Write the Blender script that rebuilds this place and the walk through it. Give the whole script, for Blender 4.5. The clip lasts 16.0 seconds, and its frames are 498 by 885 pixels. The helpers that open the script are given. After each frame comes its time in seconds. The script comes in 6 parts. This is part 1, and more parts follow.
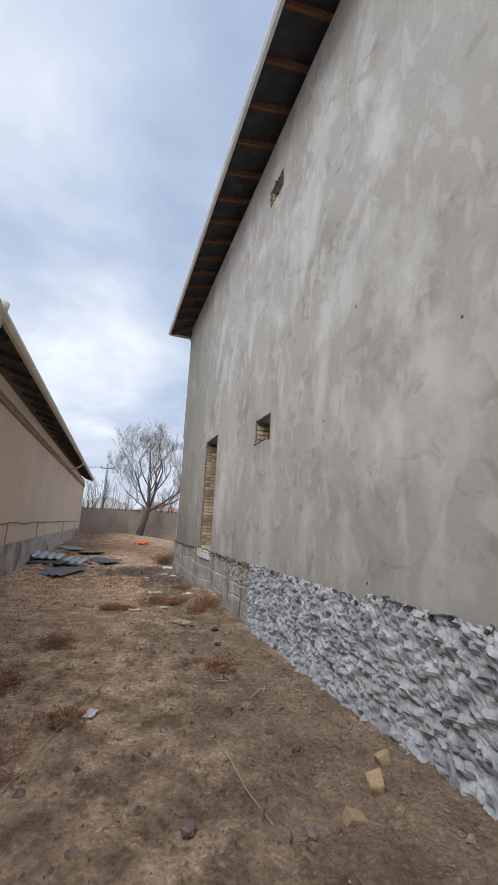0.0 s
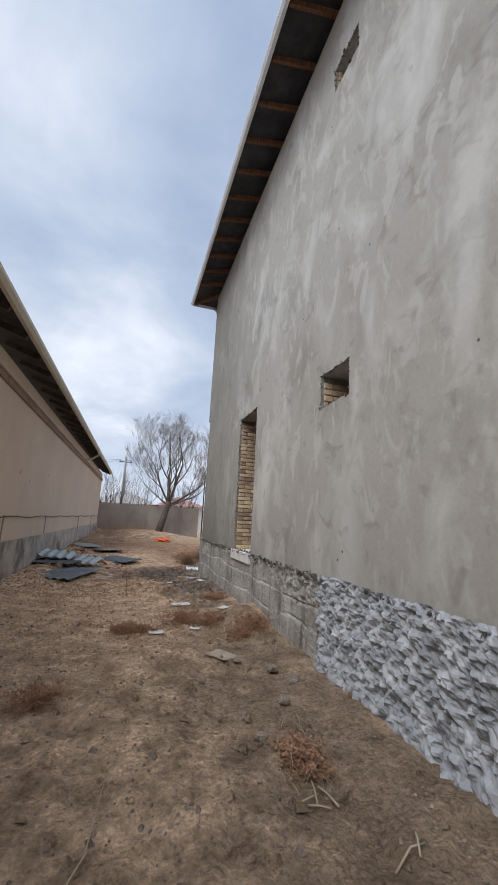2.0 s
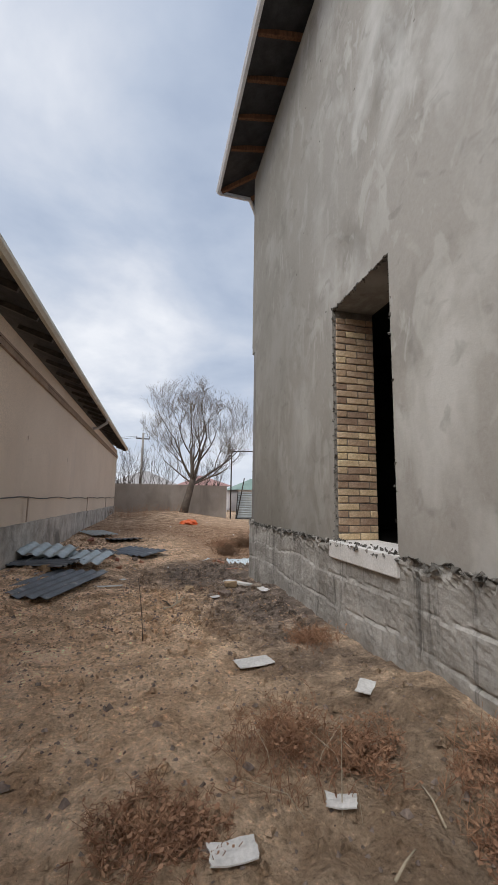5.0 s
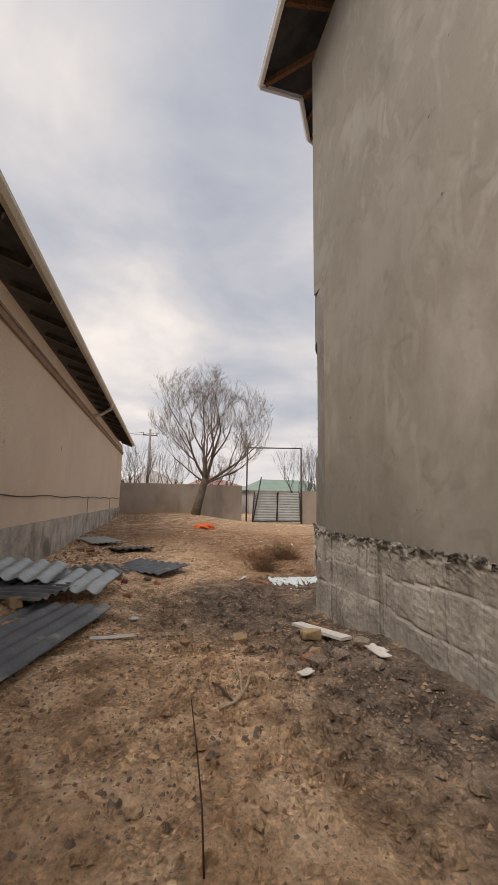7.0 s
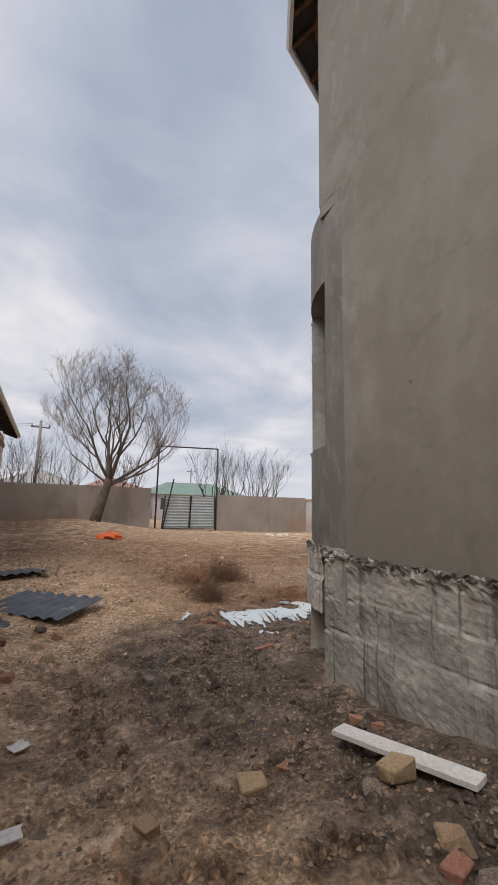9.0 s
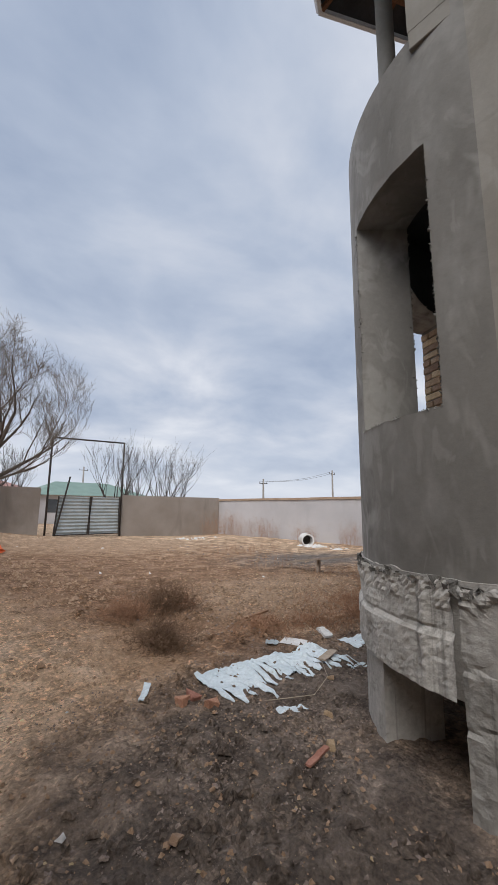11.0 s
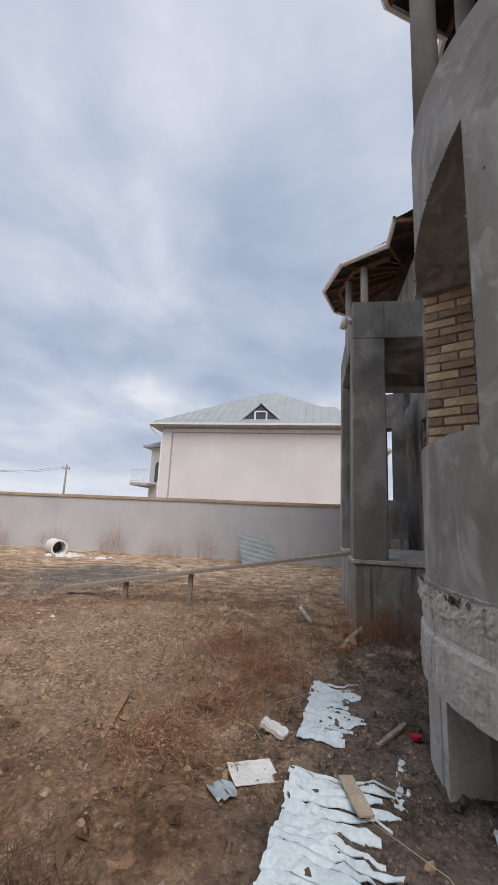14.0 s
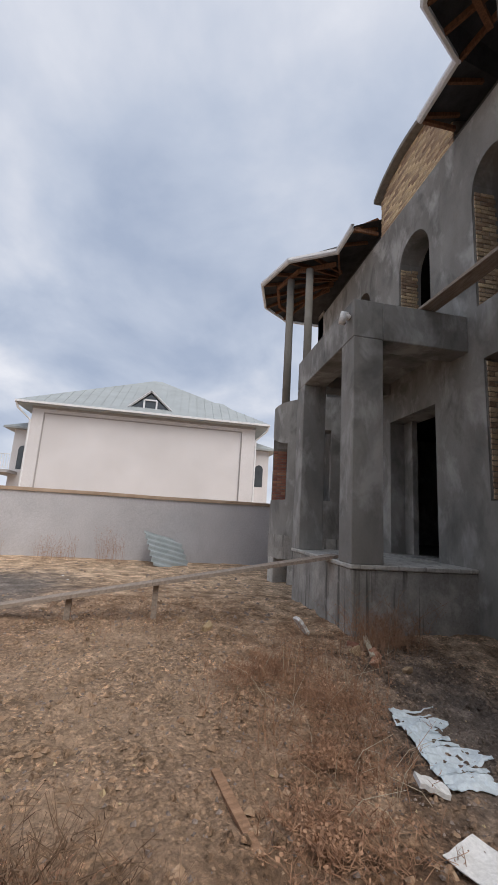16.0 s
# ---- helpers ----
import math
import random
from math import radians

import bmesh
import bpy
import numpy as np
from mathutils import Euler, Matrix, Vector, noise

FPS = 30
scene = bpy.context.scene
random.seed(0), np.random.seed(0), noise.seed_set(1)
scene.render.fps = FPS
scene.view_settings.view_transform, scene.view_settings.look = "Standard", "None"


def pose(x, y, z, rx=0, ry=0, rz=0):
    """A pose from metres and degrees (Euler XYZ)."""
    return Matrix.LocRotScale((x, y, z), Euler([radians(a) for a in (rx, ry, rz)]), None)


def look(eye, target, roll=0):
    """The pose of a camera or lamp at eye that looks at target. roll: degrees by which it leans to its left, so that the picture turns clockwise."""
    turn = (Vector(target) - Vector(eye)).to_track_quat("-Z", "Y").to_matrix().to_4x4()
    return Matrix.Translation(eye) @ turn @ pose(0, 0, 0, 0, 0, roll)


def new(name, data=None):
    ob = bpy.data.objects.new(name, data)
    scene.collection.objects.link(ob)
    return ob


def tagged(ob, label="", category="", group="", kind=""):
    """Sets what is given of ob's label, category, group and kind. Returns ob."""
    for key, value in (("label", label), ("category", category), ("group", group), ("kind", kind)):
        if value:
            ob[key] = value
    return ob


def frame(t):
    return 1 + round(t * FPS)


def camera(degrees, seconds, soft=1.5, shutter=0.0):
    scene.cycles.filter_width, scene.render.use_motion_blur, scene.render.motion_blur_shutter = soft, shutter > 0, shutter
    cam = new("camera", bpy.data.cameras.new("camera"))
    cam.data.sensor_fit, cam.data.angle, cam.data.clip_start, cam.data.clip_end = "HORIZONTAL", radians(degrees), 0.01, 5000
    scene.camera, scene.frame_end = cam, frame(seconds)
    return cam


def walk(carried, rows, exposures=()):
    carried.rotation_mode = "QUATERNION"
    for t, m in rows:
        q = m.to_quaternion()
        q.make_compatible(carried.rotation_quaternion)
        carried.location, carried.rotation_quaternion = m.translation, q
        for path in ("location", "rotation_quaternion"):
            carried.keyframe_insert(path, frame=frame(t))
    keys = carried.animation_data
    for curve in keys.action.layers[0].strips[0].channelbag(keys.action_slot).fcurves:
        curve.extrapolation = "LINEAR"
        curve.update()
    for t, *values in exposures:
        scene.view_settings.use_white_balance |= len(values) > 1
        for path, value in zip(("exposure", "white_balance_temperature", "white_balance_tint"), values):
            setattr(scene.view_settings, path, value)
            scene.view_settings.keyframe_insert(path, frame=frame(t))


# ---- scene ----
cam = camera(63.9, 16.0)
PATH = [
    (0, (0.175, -4.939, 1.472), (0.802, -3.084, 1.880), 2.7),
    (0.5, (0.139, -4.559, 1.448), (0.664, -2.664, 1.814), 2.5),
    (1, (0.037, -4.070, 1.434), (0.581, -2.176, 1.774), 2.3),
    (1.5, (0.159, -3.557, 1.414), (0.717, -1.673, 1.787), 2.4),
    (2, (0.274, -3.062, 1.426), (0.819, -1.177, 1.813), 3.0),
    (2.5, (0.441, -2.498, 1.403), (0.983, -0.610, 1.776), 2.8),
    (3, (0.595, -1.881, 1.404), (1.107, 0.021, 1.751), 2.2),
    (3.5, (0.598, -1.273, 1.369), (1.079, 0.642, 1.686), 1.8),
    (4, (0.678, -0.676, 1.328), (1.128, 1.249, 1.634), 2.0),
    (4.5, (0.573, -0.074, 1.313), (1.009, 1.858, 1.596), 1.2),
    (4.7, (0.472, 0.223, 1.313), (0.944, 2.146, 1.593), 0.9),
    (6.8, (0.244, 2.921, 1.256), (0.677, 4.853, 1.543), 1.2),
    (7, (0.177, 3.140, 1.249), (0.626, 5.067, 1.538), 1.0),
    (7.5, (0.082, 3.692, 1.246), (0.623, 5.594, 1.544), 0.9),
    (8, (0.049, 4.221, 1.304), (0.704, 6.085, 1.613), 1.4),
    (8.5, (0.005, 4.729, 1.286), (0.791, 6.541, 1.605), 1.7),
    (9, (-0.002, 5.239, 1.273), (0.904, 6.994, 1.591), 1.3),
    (9.2, (0.048, 5.492, 1.283), (0.994, 7.225, 1.600), 1.0),
    (11.3, (0.141, 7.581, 1.284), (1.541, 8.970, 1.615), 0.1),
    (11.5, (0.171, 7.769, 1.283), (1.622, 9.104, 1.616), -0.2),
    (12, (0.266, 8.210, 1.291), (1.837, 9.403, 1.624), -0.1),
    (12.5, (0.381, 8.681, 1.303), (2.073, 9.696, 1.632), 0.4),
    (13, (0.604, 9.145, 1.319), (2.402, 9.955, 1.654), 1.1),
    (13.5, (0.803, 9.633, 1.294), (2.687, 10.206, 1.646), 2.1),
    (14, (1.029, 10.049, 1.287), (2.968, 10.375, 1.652), 2.6),
    (14.5, (1.260, 10.457, 1.303), (3.221, 10.554, 1.681), 3.1),
    (15, (1.436, 10.902, 1.301), (3.397, 10.815, 1.685), 3.6),
    (15.5, (1.640, 11.374, 1.280), (3.591, 11.152, 1.660), 3.5),
    (16, (1.731, 11.825, 1.288), (3.667, 11.488, 1.662), 3.5),
]
EXPOSURES = [(0, 0.25, 6200, 10), (3.5, 0.12, 6100, 10), (4.5, 0.12, 6200, 10), (7, 0.12, 7700, 15), (8, 0.04, 7400, 15), (9, -0.02, 6800, 14), (11.5, 0.0, 6400, 11), (16, 0.12, 6550, 12)]
walk(cam, [(t, look(eye, target, roll)) for t, eye, target, roll in PATH], EXPOSURES)

# ---------------------------------------------------------------- light
world = bpy.data.worlds.new("world")
scene.world = world
world.use_nodes = True
SUN_EL, SUN_AZ = 50.0, 240.0


def node(tree, kind, x=0, y=0, **inputs):
    n = tree.nodes.new(kind)
    for key, value in inputs.items():
        n.inputs[key.replace("_", " ")].default_value = value
    return n


def ramp(tree, stops):
    r = tree.nodes.new("ShaderNodeValToRGB")
    els = r.color_ramp.elements
    while len(els) < len(stops):
        els.new(0.5)
    for e, (p, c) in zip(els, stops):
        e.position = p
        e.color = (*c, 1) if len(c) == 3 else c
    return r


def build_sky():
    t = world.node_tree
    t.nodes.clear()
    out = t.nodes.new("ShaderNodeOutputWorld")
    bg = t.nodes.new("ShaderNodeBackground")
    sky = t.nodes.new("ShaderNodeTexSky")
    sky.sky_type = "NISHITA"
    sky.sun_disc = False
    sky.sun_elevation = radians(SUN_EL)
    sky.sun_rotation = radians(SUN_AZ)
    sky.dust_density = 2.0
    bg2 = t.nodes.new("ShaderNodeBackground")
    co = t.nodes.new("ShaderNodeTexCoord")
    sep = t.nodes.new("ShaderNodeSeparateXYZ")
    t.links.new(co.outputs["Generated"], sep.inputs[0])
    # the cloud deck: the direction laid out on a plane overhead
    up = node(t, "ShaderNodeMath"); up.operation = "MAXIMUM"; up.inputs[1].default_value = 0.0
    t.links.new(sep.outputs[2], up.inputs[0])
    add = node(t, "ShaderNodeMath"); add.operation = "ADD"; add.inputs[1].default_value = 0.26
    t.links.new(up.outputs[0], add.inputs[0])
    div = t.nodes.new("ShaderNodeVectorMath"); div.operation = "DIVIDE"
    comb = t.nodes.new("ShaderNodeCombineXYZ")
    for i in range(3):
        t.links.new(add.outputs[0], comb.inputs[i])
    t.links.new(co.outputs["Generated"], div.inputs[0])
    t.links.new(comb.outputs[0], div.inputs[1])
    mp = t.nodes.new("ShaderNodeMapping")
    mp.inputs["Rotation"].default_value = (0, 0, radians(20))
    mp.inputs["Scale"].default_value = (0.9, 1.0, 0.3)
    mp.inputs["Location"].default_value = (1.7, 0.4, 0)
    t.links.new(div.outputs[0], mp.inputs[0])
    n1 = node(t, "ShaderNodeTexNoise", Scale=1.7, Detail=8.0, Roughness=0.52, Distortion=0.25)
    t.links.new(mp.outputs[0], n1.inputs["Vector"])
    clouds = ramp(t, [(0.30, (0.37, 0.445, 0.58)), (0.43, (0.485, 0.555, 0.675)), (0.54, (0.62, 0.67, 0.76)), (0.68, (0.84, 0.865, 0.91))])
    t.links.new(n1.outputs[0], clouds.inputs[0])
    # a pale band low over the horizon
    low = ramp(t, [(0.0, (1, 1, 1)), (0.10, (0.35, 0.35, 0.35)), (0.22, (0, 0, 0))])
    t.links.new(up.outputs[0], low.inputs[0])
    mixh = t.nodes.new("ShaderNodeMix"); mixh.data_type = "RGBA"
    t.links.new(low.outputs[0], mixh.inputs[0])
    t.links.new(clouds.outputs[0], mixh.inputs[6])
    mixh.inputs[7].default_value = (0.72, 0.77, 0.85, 1)
    t.links.new(mixh.outputs[2], bg2.inputs[0])
    bg2.inputs[1].default_value = 1.02
    t.links.new(sky.outputs[0], bg.inputs[0])
    bg.inputs[1].default_value = 0.05
    mix = t.nodes.new("ShaderNodeMixShader")
    mix.inputs[0].default_value = 0.92
    t.links.new(bg.outputs[0], mix.inputs[1])
    t.links.new(bg2.outputs[0], mix.inputs[2])
    t.links.new(mix.outputs[0], out.inputs[0])


build_sky()
sun = new("sun", bpy.data.lights.new("sun", "SUN"))
sun.data.energy, sun.data.angle, sun.data.color = 2.5, radians(50), (1.0, 0.96, 0.9)
a, e = radians(SUN_AZ), radians(SUN_EL)
sun.matrix_world = look((math.sin(a) * math.cos(e) * 50, math.cos(a) * math.cos(e) * 50, math.sin(e) * 50), (0, 0, 0))


# ---------------------------------------------------------------- materials
def material(name, stops, scale=3.0, rough=0.9, bump=0.3, fine=40.0, stretch=(1, 1, 1), metal=0.0, random_tint=0.0, streak=None, dirt=None, spec=0.3, dist=0.02, zone=None, grain_amount=0.8, trowel=False):
    """stops: colour ramp of the large variation. streak: (scale, colour, amount) of upright stains."""
    m = bpy.data.materials.new(name)
    m.use_nodes = True
    t = m.node_tree
    b = t.nodes["Principled BSDF"]
    b.inputs["Roughness"].default_value = rough
    b.inputs["Metallic"].default_value = metal
    b.inputs["Specular IOR Level"].default_value = spec
    co = t.nodes.new("ShaderNodeTexCoord")
    mp = t.nodes.new("ShaderNodeMapping")
    mp.inputs["Scale"].default_value = stretch
    t.links.new(co.outputs["Object"], mp.inputs[0])
    n1 = node(t, "ShaderNodeTexNoise", Scale=scale, Detail=6.0, Roughness=0.6)
    t.links.new(mp.outputs[0], n1.inputs["Vector"])
    r = ramp(t, stops)
    t.links.new(n1.outputs[0], r.inputs[0])
    col = r.outputs[0]
    n2 = node(t, "ShaderNodeTexNoise", Scale=fine, Detail=5.0, Roughness=0.7)
    t.links.new(co.outputs["Object"], n2.inputs["Vector"])
    grain = ramp(t, [(0.25, (0.72, 0.72, 0.72)), (0.75, (1.18, 1.18, 1.18))])
    t.links.new(n2.outputs[0], grain.inputs[0])
    mul = t.nodes.new("ShaderNodeMix"); mul.data_type = "RGBA"; mul.blend_type = "MULTIPLY"; mul.inputs[0].default_value = grain_amount
    t.links.new(col, mul.inputs[6]); t.links.new(grain.outputs[0], mul.inputs[7])
    col = mul.outputs[2]
    for k, extra in enumerate([streak, dirt]):
        if not extra:
            continue
        sc, colour, lo, hi, amount, st = extra
        mp2 = t.nodes.new("ShaderNodeMapping")
        mp2.inputs["Scale"].default_value = st
        mp2.inputs["Location"].default_value = (3.1 + k, 7.7, 1.3)
        t.links.new(co.outputs["Object"], mp2.inputs[0])
        n3 = node(t, "ShaderNodeTexNoise", Scale=sc, Detail=4.0, Roughness=0.6, Distortion=0.4)
        t.links.new(mp2.outputs[0], n3.inputs["Vector"])
        f = ramp(t, [(lo, (0, 0, 0)), (hi, (amount, amount, amount))])
        t.links.new(n3.outputs[0], f.inputs[0])
        mx = t.nodes.new("ShaderNodeMix"); mx.data_type = "RGBA"
        t.links.new(f.outputs[0], mx.inputs[0]); t.links.new(col, mx.inputs[6])
        mx.inputs[7].default_value = (*colour, 1)
        col = mx.outputs[2]
    if trowel:
        # pale smears left by the float, and pinholes
        for sc, lo, hi, amount, colour, st in ((2.3, 0.56, 0.63, 0.45, (0.52, 0.51, 0.48), (1.3, 1.3, 0.6)), (5.5, 0.60, 0.66, 0.35, (0.50, 0.49, 0.465), (1.0, 1.0, 0.55)), (3.1, 0.60, 0.70, 0.30, (0.13, 0.122, 0.105), (1, 1, 1.2))):
            mp3 = t.nodes.new("ShaderNodeMapping")
            mp3.inputs["Scale"].default_value = st
            mp3.inputs["Rotation"].default_value = (radians(28), 0, 0)
            mp3.inputs["Location"].default_value = (sc, 2 * sc, 0.7)
            t.links.new(co.outputs["Object"], mp3.inputs[0])
            n4 = node(t, "ShaderNodeTexNoise", Scale=sc, Detail=3.0, Roughness=0.55, Distortion=0.9)
            t.links.new(mp3.outputs[0], n4.inputs["Vector"])
            f4 = ramp(t, [(lo, (0, 0, 0)), (hi, (amount,) * 3)])
            t.links.new(n4.outputs[0], f4.inputs[0])
            mx4 = t.nodes.new("ShaderNodeMix"); mx4.data_type = "RGBA"
            t.links.new(f4.outputs[0], mx4.inputs[0]); t.links.new(col, mx4.inputs[6])
            mx4.inputs[7].default_value = (*colour, 1)
            col = mx4.outputs[2]
        vo = node(t, "ShaderNodeTexVoronoi", Scale=2.6)
        t.links.new(co.outputs["Object"], vo.inputs["Vector"])
        f5 = ramp(t, [(0.030, (0.85,) * 3), (0.042, (0, 0, 0))])
        t.links.new(vo.outputs["Distance"], f5.inputs[0])
        mx5 = t.nodes.new("ShaderNodeMix"); mx5.data_type = "RGBA"
        t.links.new(f5.outputs[0], mx5.inputs[0]); t.links.new(col, mx5.inputs[6])
        mx5.inputs[7].default_value = (0.04, 0.037, 0.033, 1)
        col = mx5.outputs[2]
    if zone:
        # zone: a darker colour mixed in along y, its border broken by noise
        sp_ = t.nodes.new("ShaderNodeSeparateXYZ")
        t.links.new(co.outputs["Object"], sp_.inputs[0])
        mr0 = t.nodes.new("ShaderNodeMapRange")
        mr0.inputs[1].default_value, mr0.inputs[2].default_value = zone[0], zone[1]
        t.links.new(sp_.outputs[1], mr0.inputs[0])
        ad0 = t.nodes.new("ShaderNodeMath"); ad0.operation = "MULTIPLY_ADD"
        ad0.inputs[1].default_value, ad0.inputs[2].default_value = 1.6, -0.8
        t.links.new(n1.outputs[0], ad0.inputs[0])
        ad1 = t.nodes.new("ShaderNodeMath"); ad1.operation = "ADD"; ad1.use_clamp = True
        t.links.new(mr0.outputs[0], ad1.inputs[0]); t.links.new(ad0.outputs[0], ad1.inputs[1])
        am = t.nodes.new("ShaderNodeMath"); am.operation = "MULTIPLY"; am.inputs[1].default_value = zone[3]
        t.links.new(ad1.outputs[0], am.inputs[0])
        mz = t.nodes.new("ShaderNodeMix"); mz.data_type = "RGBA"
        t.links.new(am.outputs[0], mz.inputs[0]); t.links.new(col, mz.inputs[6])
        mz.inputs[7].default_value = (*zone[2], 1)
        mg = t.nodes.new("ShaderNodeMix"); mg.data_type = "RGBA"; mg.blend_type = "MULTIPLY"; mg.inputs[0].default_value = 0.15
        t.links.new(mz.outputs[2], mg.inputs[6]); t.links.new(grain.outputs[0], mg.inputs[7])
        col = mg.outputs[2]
    if random_tint:
        info = t.nodes.new("ShaderNodeObjectInfo")
        hs = t.nodes.new("ShaderNodeHueSaturation")
        mr = t.nodes.new("ShaderNodeMapRange")
        mr.inputs[3].default_value, mr.inputs[4].default_value = 1 - random_tint, 1 + random_tint
        t.links.new(info.outputs["Random"], mr.inputs[0])
        t.links.new(mr.outputs[0], hs.inputs["Value"])
        mr2 = t.nodes.new("ShaderNodeMapRange")
        mr2.inputs[3].default_value, mr2.inputs[4].default_value = 0.475, 0.505
        t.links.new(info.outputs["Random"], mr2.inputs[0])
        t.links.new(mr2.outputs[0], hs.inputs["Hue"])
        t.links.new(col, hs.inputs["Color"])
        col = hs.outputs[0]
    t.links.new(col, b.inputs["Base Color"])
    if bump:
        bp = node(t, "ShaderNodeBump", Strength=bump, Distance=dist)
        ad = t.nodes.new("ShaderNodeMath"); ad.operation = "ADD"
        t.links.new(n1.outputs[0], ad.inputs[0]); t.links.new(n2.outputs[0], ad.inputs[1])
        t.links.new(ad.outputs[0], bp.inputs["Height"])
        t.links.new(bp.outputs[0], b.inputs["Normal"])
    return m


M = {}
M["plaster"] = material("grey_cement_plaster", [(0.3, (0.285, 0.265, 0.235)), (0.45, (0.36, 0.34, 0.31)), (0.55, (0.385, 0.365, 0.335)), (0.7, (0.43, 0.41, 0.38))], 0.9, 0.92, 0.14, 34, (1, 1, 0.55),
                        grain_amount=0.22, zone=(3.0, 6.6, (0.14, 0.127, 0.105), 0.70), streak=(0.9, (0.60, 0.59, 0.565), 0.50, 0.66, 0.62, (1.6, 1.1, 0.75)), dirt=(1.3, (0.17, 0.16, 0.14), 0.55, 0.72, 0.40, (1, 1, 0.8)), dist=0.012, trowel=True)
# front, porch, far bay: darker copy of the render, shade in its colour
M["plaster_dark"] = material("shaded_cement_render", [(0.3, (0.17, 0.165, 0.155)), (0.5, (0.25, 0.24, 0.225)), (0.7, (0.33, 0.32, 0.30))], 1.1, 0.92, 0.14, 30, (1, 1, 0.5), grain_amount=0.25,
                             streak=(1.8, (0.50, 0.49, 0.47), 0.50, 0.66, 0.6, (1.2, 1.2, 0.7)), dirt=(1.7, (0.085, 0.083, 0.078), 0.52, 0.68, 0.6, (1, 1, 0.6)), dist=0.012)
# zone darkens the bay's side faces: their shade is part of the colour
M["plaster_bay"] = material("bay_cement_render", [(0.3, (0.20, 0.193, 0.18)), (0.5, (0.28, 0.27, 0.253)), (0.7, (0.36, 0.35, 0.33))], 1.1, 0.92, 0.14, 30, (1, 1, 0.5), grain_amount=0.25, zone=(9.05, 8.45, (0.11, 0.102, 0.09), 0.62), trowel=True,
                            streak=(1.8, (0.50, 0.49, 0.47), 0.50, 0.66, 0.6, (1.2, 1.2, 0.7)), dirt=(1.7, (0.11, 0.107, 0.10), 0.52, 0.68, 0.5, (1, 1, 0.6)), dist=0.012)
M["concrete"] = material("poured_concrete", [(0.3, (0.25, 0.235, 0.215)), (0.5, (0.36, 0.345, 0.32)), (0.7, (0.49, 0.47, 0.44))], 2.6, 0.92, 0.5, 26, (1, 1, 0.7),
                         streak=(2.6, (0.11, 0.105, 0.097), 0.56, 0.66, 0.8, (3.4, 3.4, 0.16)), dirt=(3.0, (0.58, 0.56, 0.53), 0.56, 0.68, 0.55, (1, 1, 0.8)))
M["pale_concrete"] = material("pale_streaked_concrete", [(0.3, (0.40, 0.38, 0.35)), (0.5, (0.54, 0.52, 0.485)), (0.7, (0.66, 0.64, 0.60))], 2.6, 0.92, 0.5, 26, (1, 1, 0.7),
                              streak=(2.4, (0.17, 0.16, 0.145), 0.57, 0.66, 0.7, (3.4, 3.4, 0.16)), dirt=(6.0, (0.24, 0.225, 0.20), 0.58, 0.66, 0.6, (1, 1, 1.4)))
M["splash"] = material("splashed_cement", [(0.3, (0.21, 0.22, 0.24)), (0.5, (0.36, 0.375, 0.40)), (0.7, (0.54, 0.555, 0.585))], 5.0, 0.85, 0.25, 30, grain_amount=0.4)
M["plinth_dirty"] = material("dirty_plinth_render", [(0.3, (0.30, 0.265, 0.225)), (0.5, (0.45, 0.405, 0.35)), (0.7, (0.62, 0.57, 0.51))], 2.4, 0.93, 0.6, 24, dirt=(1.4, (0.11, 0.10, 0.09), 0.52, 0.64, 0.7, (1, 1, 1)))
M["ragged"] = material("ragged_plaster_edge", [(0.3, (0.10, 0.095, 0.085)), (0.7, (0.22, 0.21, 0.195))], 9, 0.95, 0.8, 50)
M["brick"] = material("yellow_brick", [(0.3, (0.40, 0.285, 0.175)), (0.5, (0.56, 0.43, 0.275)), (0.7, (0.67, 0.545, 0.38))], 7, 0.9, 0.4, 60, random_tint=0.36,
                      dirt=(5, (0.28, 0.19, 0.15), 0.56, 0.66, 0.6, (1, 1, 1)))
M["brick_red"] = material("red_brick", [(0.3, (0.33, 0.16, 0.10)), (0.7, (0.50, 0.28, 0.19))], 7, 0.9, 0.4, 60, random_tint=0.25)
M["mortar"] = material("mortar", [(0.3, (0.19, 0.175, 0.155)), (0.7, (0.30, 0.28, 0.25))], 9, 0.95, 0.6, 60)
M["soil"] = None
M["timber"] = material("roof_timber", [(0.3, (0.10, 0.045, 0.025)), (0.7, (0.24, 0.115, 0.06))], 5, 0.8, 0.3, 50, (6, 6, 1))
M["underside"] = material("roof_underside", [(0.3, (0.035, 0.034, 0.035)), (0.7, (0.075, 0.072, 0.075))], 4, 0.8, 0.2, 40)
M["gutter"] = material("white_gutter_metal", [(0.3, (0.62, 0.62, 0.63)), (0.7, (0.75, 0.75, 0.76))], 4, 0.45, 0.05, 40, metal=0.0, spec=0.5)
M["roof_sheet"] = material("pale_roof_metal", [(0.3, (0.27, 0.295, 0.30)), (0.7, (0.34, 0.37, 0.38))], 1.0, 0.5, 0.08, 10, spec=0.5)
M["roof_black"] = material("black_roof_sheet", [(0.3, (0.03, 0.03, 0.032)), (0.7, (0.07, 0.07, 0.072))], 4, 0.6, 0.1, 30)
M["cream"] = material("cream_painted_wall", [(0.3, (0.66, 0.53, 0.405)), (0.7, (0.75, 0.615, 0.48))], 0.5, 0.85, 0.1, 40,
                      streak=(0.8, (0.52, 0.43, 0.35), 0.58, 0.75, 0.5, (1, 1, 0.3)), dist=0.006)
M["cream_trim"] = material("cream_gutter", [(0.3, (0.55, 0.50, 0.40)), (0.7, (0.66, 0.61, 0.50))], 3, 0.5, 0.05, 40)
